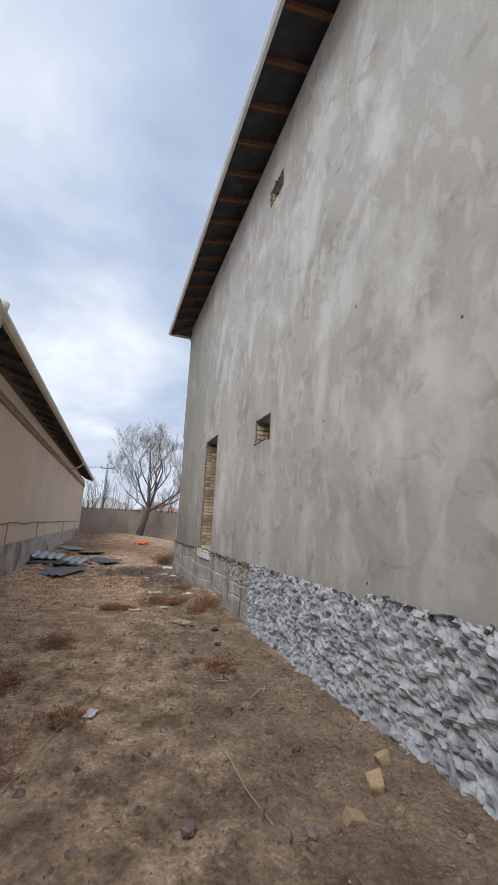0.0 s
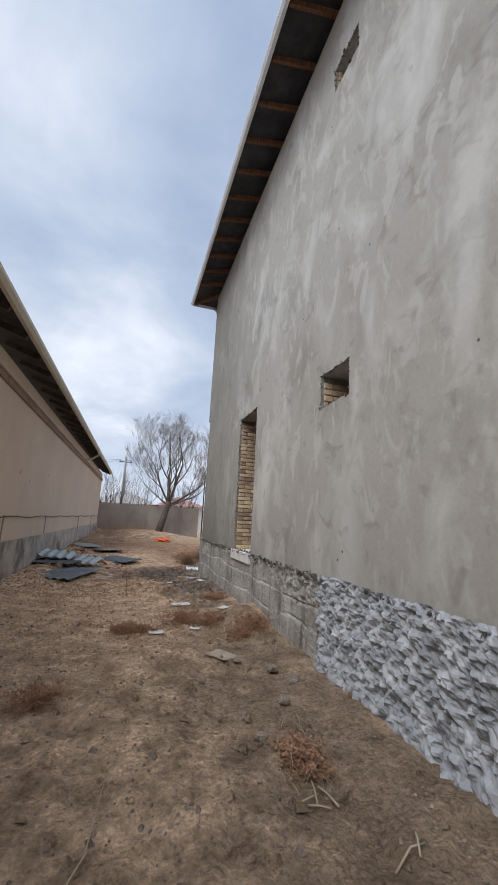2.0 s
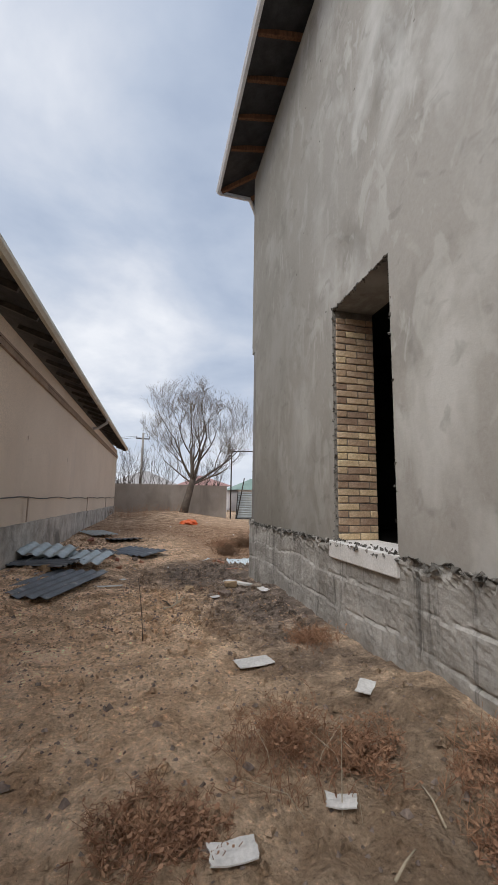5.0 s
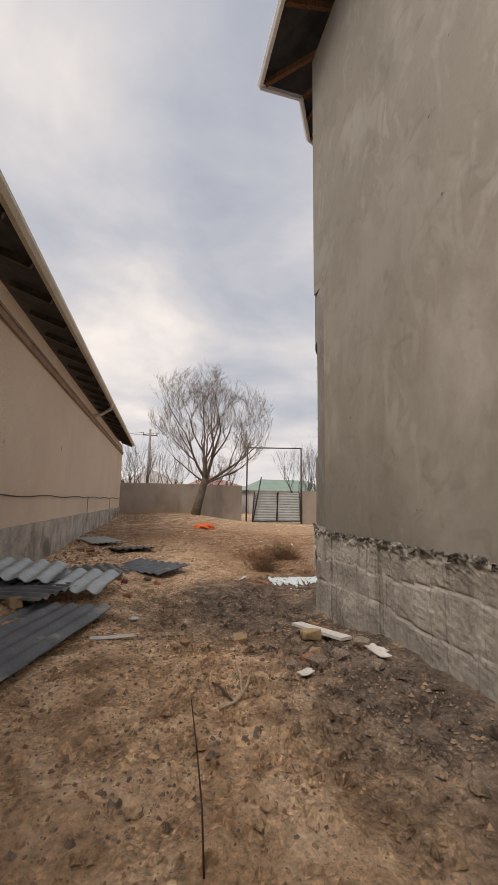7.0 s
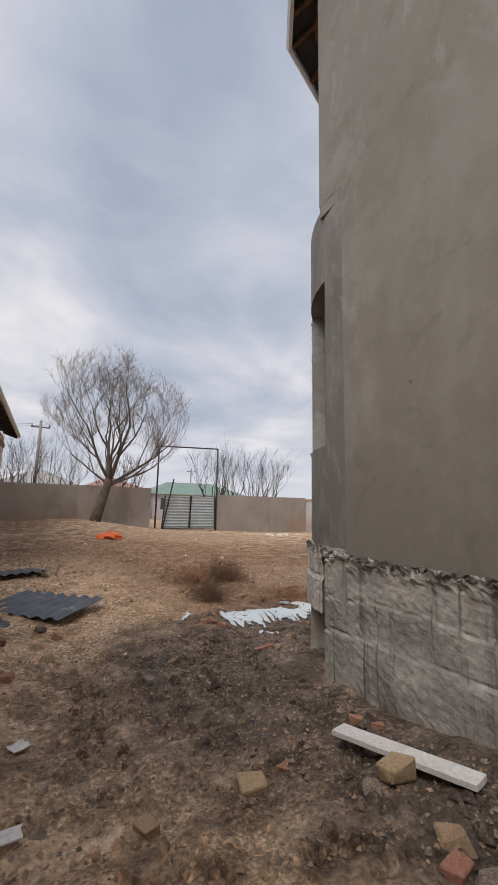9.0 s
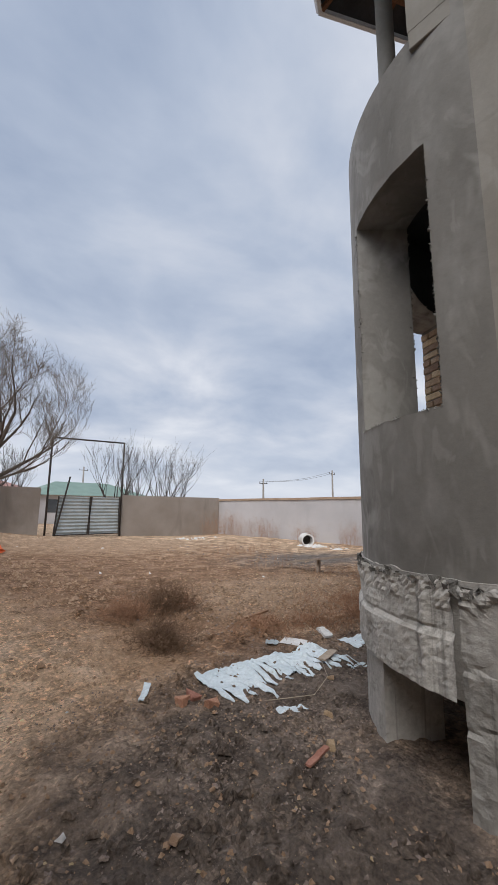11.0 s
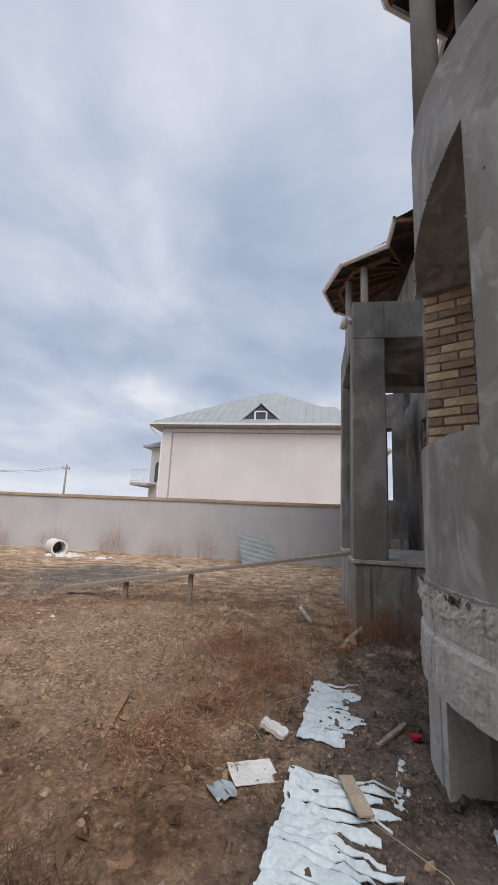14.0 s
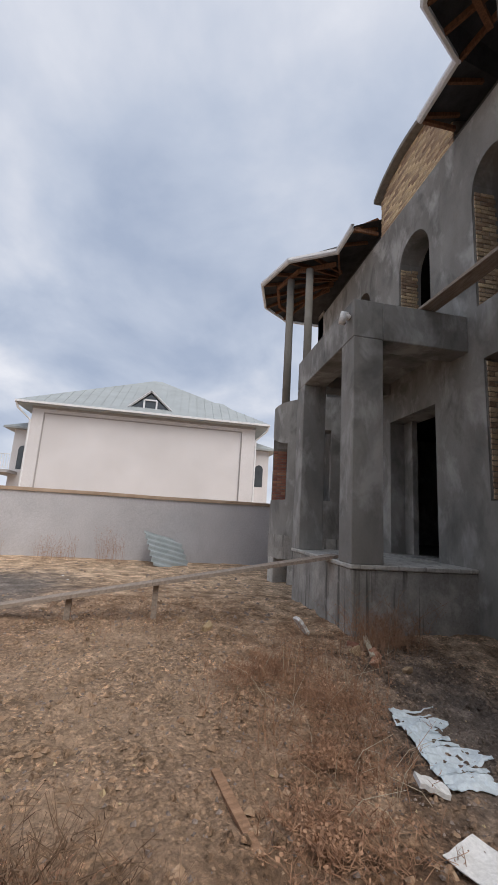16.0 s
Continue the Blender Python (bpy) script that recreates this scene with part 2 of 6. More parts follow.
M["brown_trim"] = material("brown_dirty_moulding", [(0.3, (0.25, 0.17, 0.12)), (0.7, (0.40, 0.29, 0.21))], 3, 0.8, 0.2, 40)
M["white_wall"] = material("white_house_render", [(0.3, (0.57, 0.55, 0.55)), (0.7, (0.655, 0.635, 0.64))], 0.35, 0.85, 0.06, 20,
                           streak=(0.5, (0.54, 0.52, 0.52), 0.58, 0.75, 0.4, (1, 1, 0.3)))
M["grey_trim"] = material("grey_moulding", [(0.3, (0.30, 0.285, 0.28)), (0.7, (0.40, 0.385, 0.38))], 3, 0.7, 0.1, 30)
M["fence"] = material("pale_fence_render", [(0.3, (0.44, 0.435, 0.45)), (0.7, (0.56, 0.55, 0.565))], 0.5, 0.88, 0.15, 25,
                      streak=(0.9, (0.36, 0.355, 0.37), 0.56, 0.76, 0.5, (1, 1, 0.3)), dist=0.01)
M["fence_tan"] = material("tan_fence_render", [(0.3, (0.29, 0.25, 0.215)), (0.7, (0.39, 0.345, 0.305))], 0.7, 0.9, 0.2, 25,
                          streak=(0.8, (0.19, 0.165, 0.145), 0.52, 0.7, 0.7, (1, 1, 0.4)))
M["coping"] = material("brown_coping", [(0.3, (0.33, 0.24, 0.17)), (0.7, (0.46, 0.35, 0.26))], 2, 0.9, 0.2, 30)
M["galv"] = material("galvanised_sheet", [(0.3, (0.36, 0.41, 0.42)), (0.7, (0.50, 0.55, 0.56))], 2.2, 0.45, 0.1, 30, metal=0.3)
M["dark_sheet"] = material("dark_roof_sheet", [(0.3, (0.075, 0.085, 0.10)), (0.7, (0.17, 0.185, 0.205))], 3, 0.5, 0.2, 40,
                           dirt=(2.5, (0.40, 0.38, 0.35), 0.56, 0.64, 0.6, (1, 1, 1)))
M["pale_sheet"] = material("pale_blue_peeling_sheet", [(0.3, (0.58, 0.67, 0.72)), (0.7, (0.74, 0.81, 0.85))], 3, 0.55, 0.15, 40, spec=0.4)
M["white_stuff"] = material("white_board", [(0.3, (0.66, 0.65, 0.63)), (0.7, (0.80, 0.79, 0.78))], 6, 0.7, 0.1, 50)
M["card"] = material("brown_cardboard", [(0.3, (0.36, 0.29, 0.22)), (0.7, (0.48, 0.40, 0.32))], 8, 0.9, 0.1, 60)
M["wood"] = material("weathered_plank", [(0.3, (0.24, 0.19, 0.155)), (0.7, (0.42, 0.35, 0.29))], 4, 0.85, 0.3, 60, (1, 8, 8))
M["stone"] = material("grey_stone", [(0.3, (0.15, 0.12, 0.095)), (0.5, (0.29, 0.24, 0.195)), (0.7, (0.52, 0.44, 0.36))], 14, 0.95, 0.5, 60, random_tint=0.12)
M["limestone"] = material("pale_broken_brick", [(0.3, (0.38, 0.275, 0.16)), (0.7, (0.60, 0.46, 0.29))], 9, 0.95, 0.5, 60, random_tint=0.15)
M["rubble_red"] = material("reddish_rubble", [(0.3, (0.28, 0.175, 0.11)), (0.5, (0.43, 0.29, 0.19)), (0.7, (0.58, 0.42, 0.30))], 17, 0.95, 0.5, 60)
M["rust_board"] = material("reddish_weathered_board", [(0.3, (0.22, 0.125, 0.075)), (0.7, (0.40, 0.24, 0.15))], 6, 0.9, 0.4, 50, (1, 6, 6))
M["straw"] = material("dry_weed", [(0.3, (0.25, 0.13, 0.08)), (0.7, (0.48, 0.29, 0.18))], 9, 0.9, 0.0, 30)
M["straw_pale"] = material("pale_dry_stem", [(0.3, (0.42, 0.35, 0.25)), (0.7, (0.60, 0.52, 0.40))], 3, 0.9, 0.0, 30)
M["bush"] = material("dry_bush", [(0.3, (0.15, 0.092, 0.058)), (0.7, (0.28, 0.18, 0.115))], 3, 0.9, 0.0, 30)
M["bark"] = material("bare_bark", [(0.3, (0.07, 0.055, 0.045)), (0.7, (0.16, 0.13, 0.105))], 4, 0.95, 0.4, 30)
M["bark_dark"] = material("dark_bark", [(0.3, (0.05, 0.042, 0.04)), (0.7, (0.11, 0.095, 0.085))], 4, 0.95, 0.3, 30)
M["twig"] = material("pale_twig", [(0.3, (0.13, 0.108, 0.09)), (0.7, (0.22, 0.185, 0.155))], 4, 0.95, 0.0, 30)
M["orange"] = material("orange_plastic", [(0.3, (0.65, 0.12, 0.035)), (0.7, (0.80, 0.18, 0.06))], 6, 0.5, 0.1, 30)
M["red"] = material("red_plastic", [(0.3, (0.5, 0.02, 0.03)), (0.7, (0.6, 0.04, 0.05))], 6, 0.5, 0.1, 30)
M["iron"] = material("dark_iron", [(0.3, (0.04, 0.036, 0.034)), (0.7, (0.10, 0.085, 0.075))], 9, 0.6, 0.1, 50, metal=0.4)
M["pole"] = material("concrete_pole", [(0.3, (0.22, 0.205, 0.19)), (0.7, (0.32, 0.30, 0.28))], 4, 0.9, 0.1, 30)
# rooms behind the openings: their lack of light is put into this near-black colour
M["dark_room"] = material("interior_shade_render", [(0.3, (0.035, 0.034, 0.032)), (0.7, (0.075, 0.073, 0.07))], 2, 0.95, 0.2, 30)
M["roof_green"] = material("green_roof", [(0.3, (0.17, 0.25, 0.22)), (0.7, (0.22, 0.31, 0.27))], 1, 0.6, 0.05, 20)
M["roof_red"] = material("red_roof", [(0.3, (0.30, 0.17, 0.15)), (0.7, (0.38, 0.22, 0.195))], 1, 0.6, 0.05, 20)
M["far_hills"] = material("far_haze", [(0.3, (0.20, 0.20, 0.21)), (0.7, (0.26, 0.26, 0.28))], 0.05, 0.95, 0.0, 1)
M["glass"] = material("dark_glazing", [(0.3, (0.05, 0.06, 0.07)), (0.7, (0.08, 0.09, 0.10))], 2, 0.12, 0.0, 20, spec=0.6)


def soil_material():
    m = bpy.data.materials.new("trodden_soil")
    m.use_nodes = True
    t = m.node_tree
    b = t.nodes["Principled BSDF"]
    b.inputs["Roughness"].default_value = 0.97
    b.inputs["Specular IOR Level"].default_value = 0.15
    co = t.nodes.new("ShaderNodeTexCoord")
    sep = t.nodes.new("ShaderNodeSeparateXYZ")
    t.links.new(co.outputs["Object"], sep.inputs[0])

    def noise_of(scale, detail=5.0, rough=0.6):
        n = node(t, "ShaderNodeTexNoise", Scale=scale, Detail=detail, Roughness=rough)
        t.links.new(co.outputs["Object"], n.inputs["Vector"])
        return n.outputs[0]

    def math_op(op, a_, b_):
        n = t.nodes.new("ShaderNodeMath"); n.operation = op
        for i, v in enumerate((a_, b_)):
            if isinstance(v, (int, float)):
                n.inputs[i].default_value = v
            else:
                t.links.new(v, n.inputs[i])
        return n.outputs[0]

    def mixc(f, c1, c2):
        n = t.nodes.new("ShaderNodeMix"); n.data_type = "RGBA"
        for i, v in ((0, f), (6, c1), (7, c2)):
            if isinstance(v, tuple):
                n.inputs[i].default_value = (*v, 1)
            else:
                t.links.new(v, n.inputs[i])
        return n.outputs[2]

    def blob(cx, cy, rx, ry, wobble=0.5):
        dx = math_op("DIVIDE", math_op("SUBTRACT", sep.outputs[0], cx), rx)
        dy = math_op("DIVIDE", math_op("SUBTRACT", sep.outputs[1], cy), ry)
        d = math_op("SQRT", math_op("ADD", math_op("MULTIPLY", dx, dx), math_op("MULTIPLY", dy, dy)), 0.0)
        d = math_op("ADD", d, math_op("MULTIPLY", math_op("SUBTRACT", big, 0.5), wobble * 2))
        r = ramp(t, [(0.40, (1, 1, 1)), (1.0, (0, 0, 0))])
        t.links.new(math_op("ADD", math_op("MULTIPLY", d, 0.75), math_op("MULTIPLY", math_op("SUBTRACT", mid, 0.5), 0.9)), r.inputs[0])
        return r.outputs[0]

    big = noise_of(0.7, 5)
    mid = noise_of(3.0, 6, 0.65)
    fine = noise_of(26.0, 8, 0.78)
    base = ramp(t, [(0.364, (0.317, 0.223, 0.152)), (0.5, (0.562, 0.409, 0.283)), (0.636, (0.865, 0.644, 0.455))])
    t.links.new(mid, base.inputs[0])
    col = base.outputs[0]
    # reddish rubble fill over the yard, grey grit by the house, sand by the fence
    red = ramp(t, [(0.364, (0.23, 0.138, 0.085)), (0.5, (0.341, 0.214, 0.137)), (0.636, (0.448, 0.299, 0.206))])
    t.links.new(mid, red.inputs[0])
    tan = ramp(t, [(0.364, (0.385, 0.268, 0.182)), (0.636, (0.563, 0.4, 0.28))])
    t.links.new(mid, tan.inputs[0])
    grit = ramp(t, [(0.3, (0.142, 0.120, 0.106)), (0.5, (0.236, 0.203, 0.180)), (0.7, (0.377, 0.329, 0.293))])
    t.links.new(mid, grit.inputs[0])
    dark_grit = ramp(t, [(0.3, (0.128, 0.101, 0.084)), (0.5, (0.223, 0.179, 0.15)), (0.7, (0.379, 0.309, 0.261))])
    t.links.new(mid, dark_grit.inputs[0])
    damp = ramp(t, [(0.364, (0.237, 0.174, 0.121)), (0.636, (0.409, 0.307, 0.22))])
    t.links.new(mid, damp.inputs[0])
    col = mixc(blob(1.75, -1.5, 1.0, 6.0, 0.4), col, damp.outputs[0])
    warm = ramp(t, [(0.364, (0.608, 0.406, 0.262)), (0.5, (0.872, 0.615, 0.412)), (0.636, (1.114, 0.833, 0.604))])
    t.links.new(mid, warm.inputs[0])
    col = mixc(blob(-0.4, 6.8, 2.0, 4.5, 0.5), col, warm.outputs[0])
    col = mixc(blob(3.0, 15.0, 7.0, 7.5, 0.3), col, red.outputs[0])
    col = mixc(blob(6.0, 22.0, 3.6, 2.6, 0.3), col, tan.outputs[0])
    col = mixc(blob(5.6, 12.3, 2.2, 1.3, 0.5), col, tan.outputs[0])
    col = mixc(blob(-0.2, 11.3, 2.0, 3.6, 0.5), col, warm.outputs[0])
    col = mixc(blob(9.5, 15.0, 2.6, 1.6, 0.4), col, grit.outputs[0])
    col = mixc(blob(1.9, 5.9, 0.75, 2.2, 0.5), col, dark_grit.outputs[0])
    col = mixc(blob(1.5, 8.4, 1.35, 1.6, 0.4), col, dark_grit.outputs[0])
    col = mixc(blob(3.6, 9.4, 2.5, 0.95, 0.35), col, dark_grit.outputs[0])
    # broken pebbles: each cell of its own tone, dark in the gaps
    pebble = None
    # the passage is trodden smooth, the yard is strewn
    ym = t.nodes.new("ShaderNodeMapRange")
    ym.inputs[1].default_value, ym.inputs[2].default_value, ym.inputs[3].default_value, ym.inputs[4].default_value = 3.0, 7.5, -0.12, 0.02
    t.links.new(sep.outputs[1], ym.inputs[0])
    yard = ym.outputs[0]
    for sc in (24.0, 55.0):
        vo = node(t, "ShaderNodeTexVoronoi", Scale=sc)
        warp = t.nodes.new("ShaderNodeVectorMath"); warp.operation = "ADD"
        wn = node(t, "ShaderNodeTexNoise", Scale=sc * 0.5, Detail=2.0)
        t.links.new(co.outputs["Object"], wn.inputs["Vector"])
        wm = t.nodes.new("ShaderNodeVectorMath"); wm.operation = "SCALE"; wm.inputs["Scale"].default_value = 1.1 / sc
        t.links.new(wn.outputs["Color"], wm.inputs[0])
        t.links.new(co.outputs["Object"], warp.inputs[0]); t.links.new(wm.outputs[0], warp.inputs[1])
        t.links.new(warp.outputs[0], vo.inputs["Vector"])
        gap = ramp(t, [(0.30, (1, 1, 1)), (0.75, (0.80, 0.79, 0.78))])
        t.links.new(vo.outputs["Distance"], gap.inputs[0])
        cell = t.nodes.new("ShaderNodeSeparateColor")
        t.links.new(vo.outputs["Color"], cell.inputs[0])
        tone = ramp(t, [(0.0, (0.70, 0.69, 0.68)), (0.5, (1.0, 1.0, 1.0)), (0.85, (1.16, 1.14, 1.11)), (1.0, (1.65, 1.58, 1.50))])
        t.links.new(cell.outputs[0], tone.inputs[0])
        for r in (gap, tone):
            m_ = t.nodes.new("ShaderNodeMix"); m_.data_type = "RGBA"; m_.blend_type = "MULTIPLY"
            where = ramp(t, [(0.42, (0.08, 0.08, 0.08)), (0.62, (1, 1, 1))])
            t.links.new(math_op("ADD", noise_of(1.7 if sc < 30 else 2.9, 3), yard), where.inputs[0])
            t.links.new(where.outputs[0], m_.inputs[0])
            t.links.new(col, m_.inputs[6]); t.links.new(r.outputs[0], m_.inputs[7])
            col = m_.outputs[2]
        pebble = math_op("MULTIPLY", vo.outputs["Distance"], -0.5) if pebble is None else math_op("ADD", pebble, math_op("MULTIPLY", vo.outputs["Distance"], -0.25))
    specks = ramp(t, [(0.30, (0.36, 0.36, 0.36)), (0.45, (0.88, 0.88, 0.88)), (0.58, (1.12, 1.12, 1.12)), (0.70, (1.9, 1.9, 1.85))])
    t.links.new(fine, specks.inputs[0])
    n = t.nodes.new("ShaderNodeMix"); n.data_type = "RGBA"; n.blend_type = "MULTIPLY"; n.inputs[0].default_value = 1.0
    t.links.new(col, n.inputs[6]); t.links.new(specks.outputs[0], n.inputs[7])
    t.links.new(n.outputs[2], b.inputs["Base Color"])
    bp = node(t, "ShaderNodeBump", Strength=1.0, Distance=0.05)
    t.links.new(math_op("ADD", pebble, math_op("ADD", math_op("MULTIPLY", mid, 0.8), math_op("MULTIPLY", fine, 0.6))), bp.inputs["Height"])
    t.links.new(bp.outputs[0], b.inputs["Normal"])
    return m


M["soil"] = soil_material()


# ---------------------------------------------------------------- builders
def mesh_ob(name, verts, faces, mat, parent=None, smooth=False, mats=None, index=None):
    me = bpy.data.meshes.new(name)
    me.from_pydata([tuple(v) for v in verts], [], faces)
    for m in (mats or [mat]):
        me.materials.append(m)
    if index is not None:
        me.polygons.foreach_set("material_index", index)
    if smooth:
        me.polygons.foreach_set("use_smooth", [True] * len(me.polygons))
    me.update()
    ob = new(name, me)
    if parent:
        ob.parent = parent
    return ob


def thing(name, label, category, group="", kind="", at=(0, 0, 0)):
    ob = new(name)
    ob.location = at
    ob.empty_display_size = 0.2
    return tagged(ob, label, category, group, kind)


BOX_F = [(0, 3, 2, 1), (4, 5, 6, 7), (0, 1, 5, 4), (1, 2, 6, 5), (2, 3, 7, 6), (3, 0, 4, 7)]


def box_vf(x0, y0, z0, x1, y1, z1, m=None):
    v = [(x0, y0, z0), (x1, y0, z0), (x1, y1, z0), (x0, y1, z0), (x0, y0, z1), (x1, y0, z1), (x1, y1, z1), (x0, y1, z1)]
    if m is not None:
        v = [tuple(m @ Vector(p)) for p in v]
    return v, BOX_F


def bevelled(name, x0, y0, z0, x1, y1, z1, mat, parent=None, width=0.01, m=None, jitter=0.0, rnd=None):
    """A box with rounded edges, optionally knocked about."""
    bm = bmesh.new()
    bmesh.ops.create_cube(bm, size=1)
    bmesh.ops.scale(bm, vec=(x1 - x0, y1 - y0, z1 - z0), verts=bm.verts)
    bmesh.ops.translate(bm, vec=((x0 + x1) / 2, (y0 + y1) / 2, (z0 + z1) / 2), verts=bm.verts)
    if jitter:
        for v in bm.verts:
            v.co += Vector([rnd.uniform(-jitter, jitter) for _ in range(3)])
    bmesh.ops.bevel(bm, geom=bm.edges, offset=width, segments=1, affect="EDGES")
    if m is not None:
        bm.transform(m)
    me = bpy.data.meshes.new(name)
    bm.to_mesh(me)
    bm.free()
    me.materials.append(mat)
    ob = new(name, me)
    if parent:
        ob.parent = parent
    return ob


class Soup:
    """Collects faces for one joined mesh."""

    def __init__(self):
        self.v, self.f, self.i = [], [], []

    def add(self, v, f, i=0):
        o = len(self.v)
        self.v += [tuple(p) for p in v]
        self.f += [tuple(k + o for k in q) for q in f]
        self.i += [i] * len(f)

    def box(self, x0, y0, z0, x1, y1, z1, i=0, m=None):
        self.add(*box_vf(x0, y0, z0, x1, y1, z1, m), i)

    def beam(self, p, q, w, h, i=0):
        """A squared timber from p to q."""
        p, q = Vector(p), Vector(q)
        d = (q - p).normalized()
        s = d.cross(Vector((0, 0, 1)))
        s = s.normalized() if s.length > 1e-4 else Vector((1, 0, 0))
        u = s.cross(d)
        v = [c + s * (a_ * w / 2) + u * (b_ * h / 2) for c in (p, q) for a_, b_ in ((-1, -1), (1, -1), (1, 1), (-1, 1))]
        self.add(v, [(0, 1, 2, 3), (7, 6, 5, 4), (0, 4, 5, 1), (1, 5, 6, 2), (2, 6, 7, 3), (3, 7, 4, 0)], i)

    def tube(self, pts, radii, n=6, i=0, cap=True):
        rings = []
        for k, p in enumerate(pts):
            p = Vector(p)
            d = (Vector(pts[min(k + 1, len(pts) - 1)]) - Vector(pts[max(k - 1, 0)])).normalized()
            s = d.cross(Vector((0.31, 0.17, 0.93)))
            s = s.normalized() if s.length > 1e-4 else Vector((1, 0, 0))
            u = s.cross(d)
            rings.append([p + (s * math.cos(2 * math.pi * j / n) + u * math.sin(2 * math.pi * j / n)) * radii[k] for j in range(n)])
        v = [q for r in rings for q in r]
        f = [(k * n + j, k * n + (j + 1) % n, (k + 1) * n + (j + 1) % n, (k + 1) * n + j) for k in range(len(pts) - 1) for j in range(n)]
        if cap:
            f += [tuple(range(n - 1, -1, -1)), tuple((len(pts) - 1) * n + j for j in range(n))]
        self.add(v, f, i)

    def make(self, name, mats, parent=None, smooth=False):
        mats = mats if isinstance(mats, list) else [mats]
        return mesh_ob(name, self.v, self.f, None, parent, smooth, mats, self.i)


class Pieces:
    """Timbers, each an object of its own under one parent."""

    def __init__(self, name, mat, parent):
        self.name, self.mat, self.parent = name, mat, parent

    def beam(self, *args):
        sp = Soup()
        sp.beam(*args)
        sp.make(self.name, self.mat, self.parent)


def wall(name, stations, place, z0, z1, holes, thick, mat, parent=None, smooth=False, inner=None):
    """A wall along stations s. place(s, depth, z) gives the point. z0, z1: functions of s.
    holes: (s0, s1, lo(s), hi(s)). The stations take in the sides of the holes."""
    ss = sorted(set(list(stations) + [v for h in holes for v in h[:2]]))
    sp = Soup()

    def spans(s, mid):
        cuts = sorted([(h[2](s), h[3](s)) for h in holes if h[0] < mid < h[1]])
        out, lo = [], z0(s)
        for c0, c1 in cuts:
            out.append((lo, c0))
            lo = c1
        out.append((lo, z1(s)))
        return out

    prev = None
    for a_, b_ in zip(ss, ss[1:]):
        mid = (a_ + b_) / 2
        A, B = spans(a_, mid), spans(b_, mid)
        for (l0, l1), (r0, r1) in zip(A, B):
            v = [place(a_, 0, l0), place(b_, 0, r0), place(b_, 0, r1), place(a_, 0, l1), place(a_, thick, l0), place(b_, thick, r0), place(b_, thick, r1), place(a_, thick, l1)]
            f = [(0, 1, 2, 3), (7, 6, 5, 4), (0, 4, 5, 1), (3, 2, 6, 7)]
            sp.add(v, f[:1], 0)
            sp.add(v, f[1:2], 1)
            sp.add(v, f[2:], 0)
        for h in holes:
            for edge in h[:2]:
                if abs(edge - a_) < 1e-6:
                    lo, hi = h[2](edge), h[3](edge)
                    q = [place(edge, 0, lo), place(edge, thick, lo), place(edge, thick, hi), place(edge, 0, hi)]
                    sp.add(q, [(0, 1, 2, 3)], 0)
    for s in (ss[0], ss[-1]):
        sp.add([place(s, 0, z0(s)), place(s, thick, z0(s)), place(s, thick, z1(s)), place(s, 0, z1(s))], [(0, 1, 2, 3)], 0)
    ob = sp.make(name, [mat, inner or mat], parent)
    return ob


def const(v):
    return lambda s: v


def arch(s0, s1, spring, rise):
    """The height of an arch over s0..s1."""
    c, w = (s0 + s1) / 2, (s1 - s0) / 2
    return lambda s: spring + rise * math.sqrt(max(0.0, 1 - ((s - c) / w) ** 2))


def steps(a_, b_, d):
    n = max(1, int(math.ceil((b_ - a_) / d)))
    return [a_ + (b_ - a_) * k / n for k in range(n + 1)]


def smooth_step(a_, b_, x):
    t = min(1, max(0, (x - a_) / (b_ - a_)))
    return t * t * (3 - 2 * t)


def ground_z(x, y):
    z = 0.0
    z += 0.06 * smooth_step(1.2, 2.2, x) * (1 - smooth_step(6.5, 8, y)) * (1 if x < 4 else 0)
    # a shallow dip along the front of the house
    dip = 0.12 * smooth_step(6.4, 7.3, y) * smooth_step(-0.6, 0.5, x) + 0.03 * smooth_step(8.5, 9.5, y) * smooth_step(1, 3, x)
    dip *= 1 - 0.42 * max(smooth_step(4.5, 6.5, x), smooth_step(10.8, 12, y))
    z -= dip * (1 - smooth_step(11, 13.5, y) * (1 - smooth_step(1, 4, x)))
    z -= 0.18 * smooth_step(7.0, 14.5, x)
    z += 0.42 * math.exp(-(((x - 1.5) / 3.5) ** 2 + ((y - 26.0) / 4.0) ** 2))
    z += 0.10 * smooth_step(12, 16, y) * (1 - smooth_step(3, 6, x))
    z += 0.12 * math.exp(-(((x + 1.6) / 0.5) ** 2))
    z += 0.28 * math.exp(-(((x - 13.2) / 1.6) ** 2 + ((y - 22.0) / 2.4) ** 2)) + 0.14 * math.exp(-(((x - 2.1) / 0.4) ** 2 + ((y - 2.9) / 0.5) ** 2))
    k = 1.0 if -8 < x < 20 and -12 < y < 32 else 0.3
    z += k * (0.030 * noise.noise((x * 0.8, y * 0.8, 0)) + 0.018 * noise.noise((x * 3.1, y * 3.1, 4)))
    return z


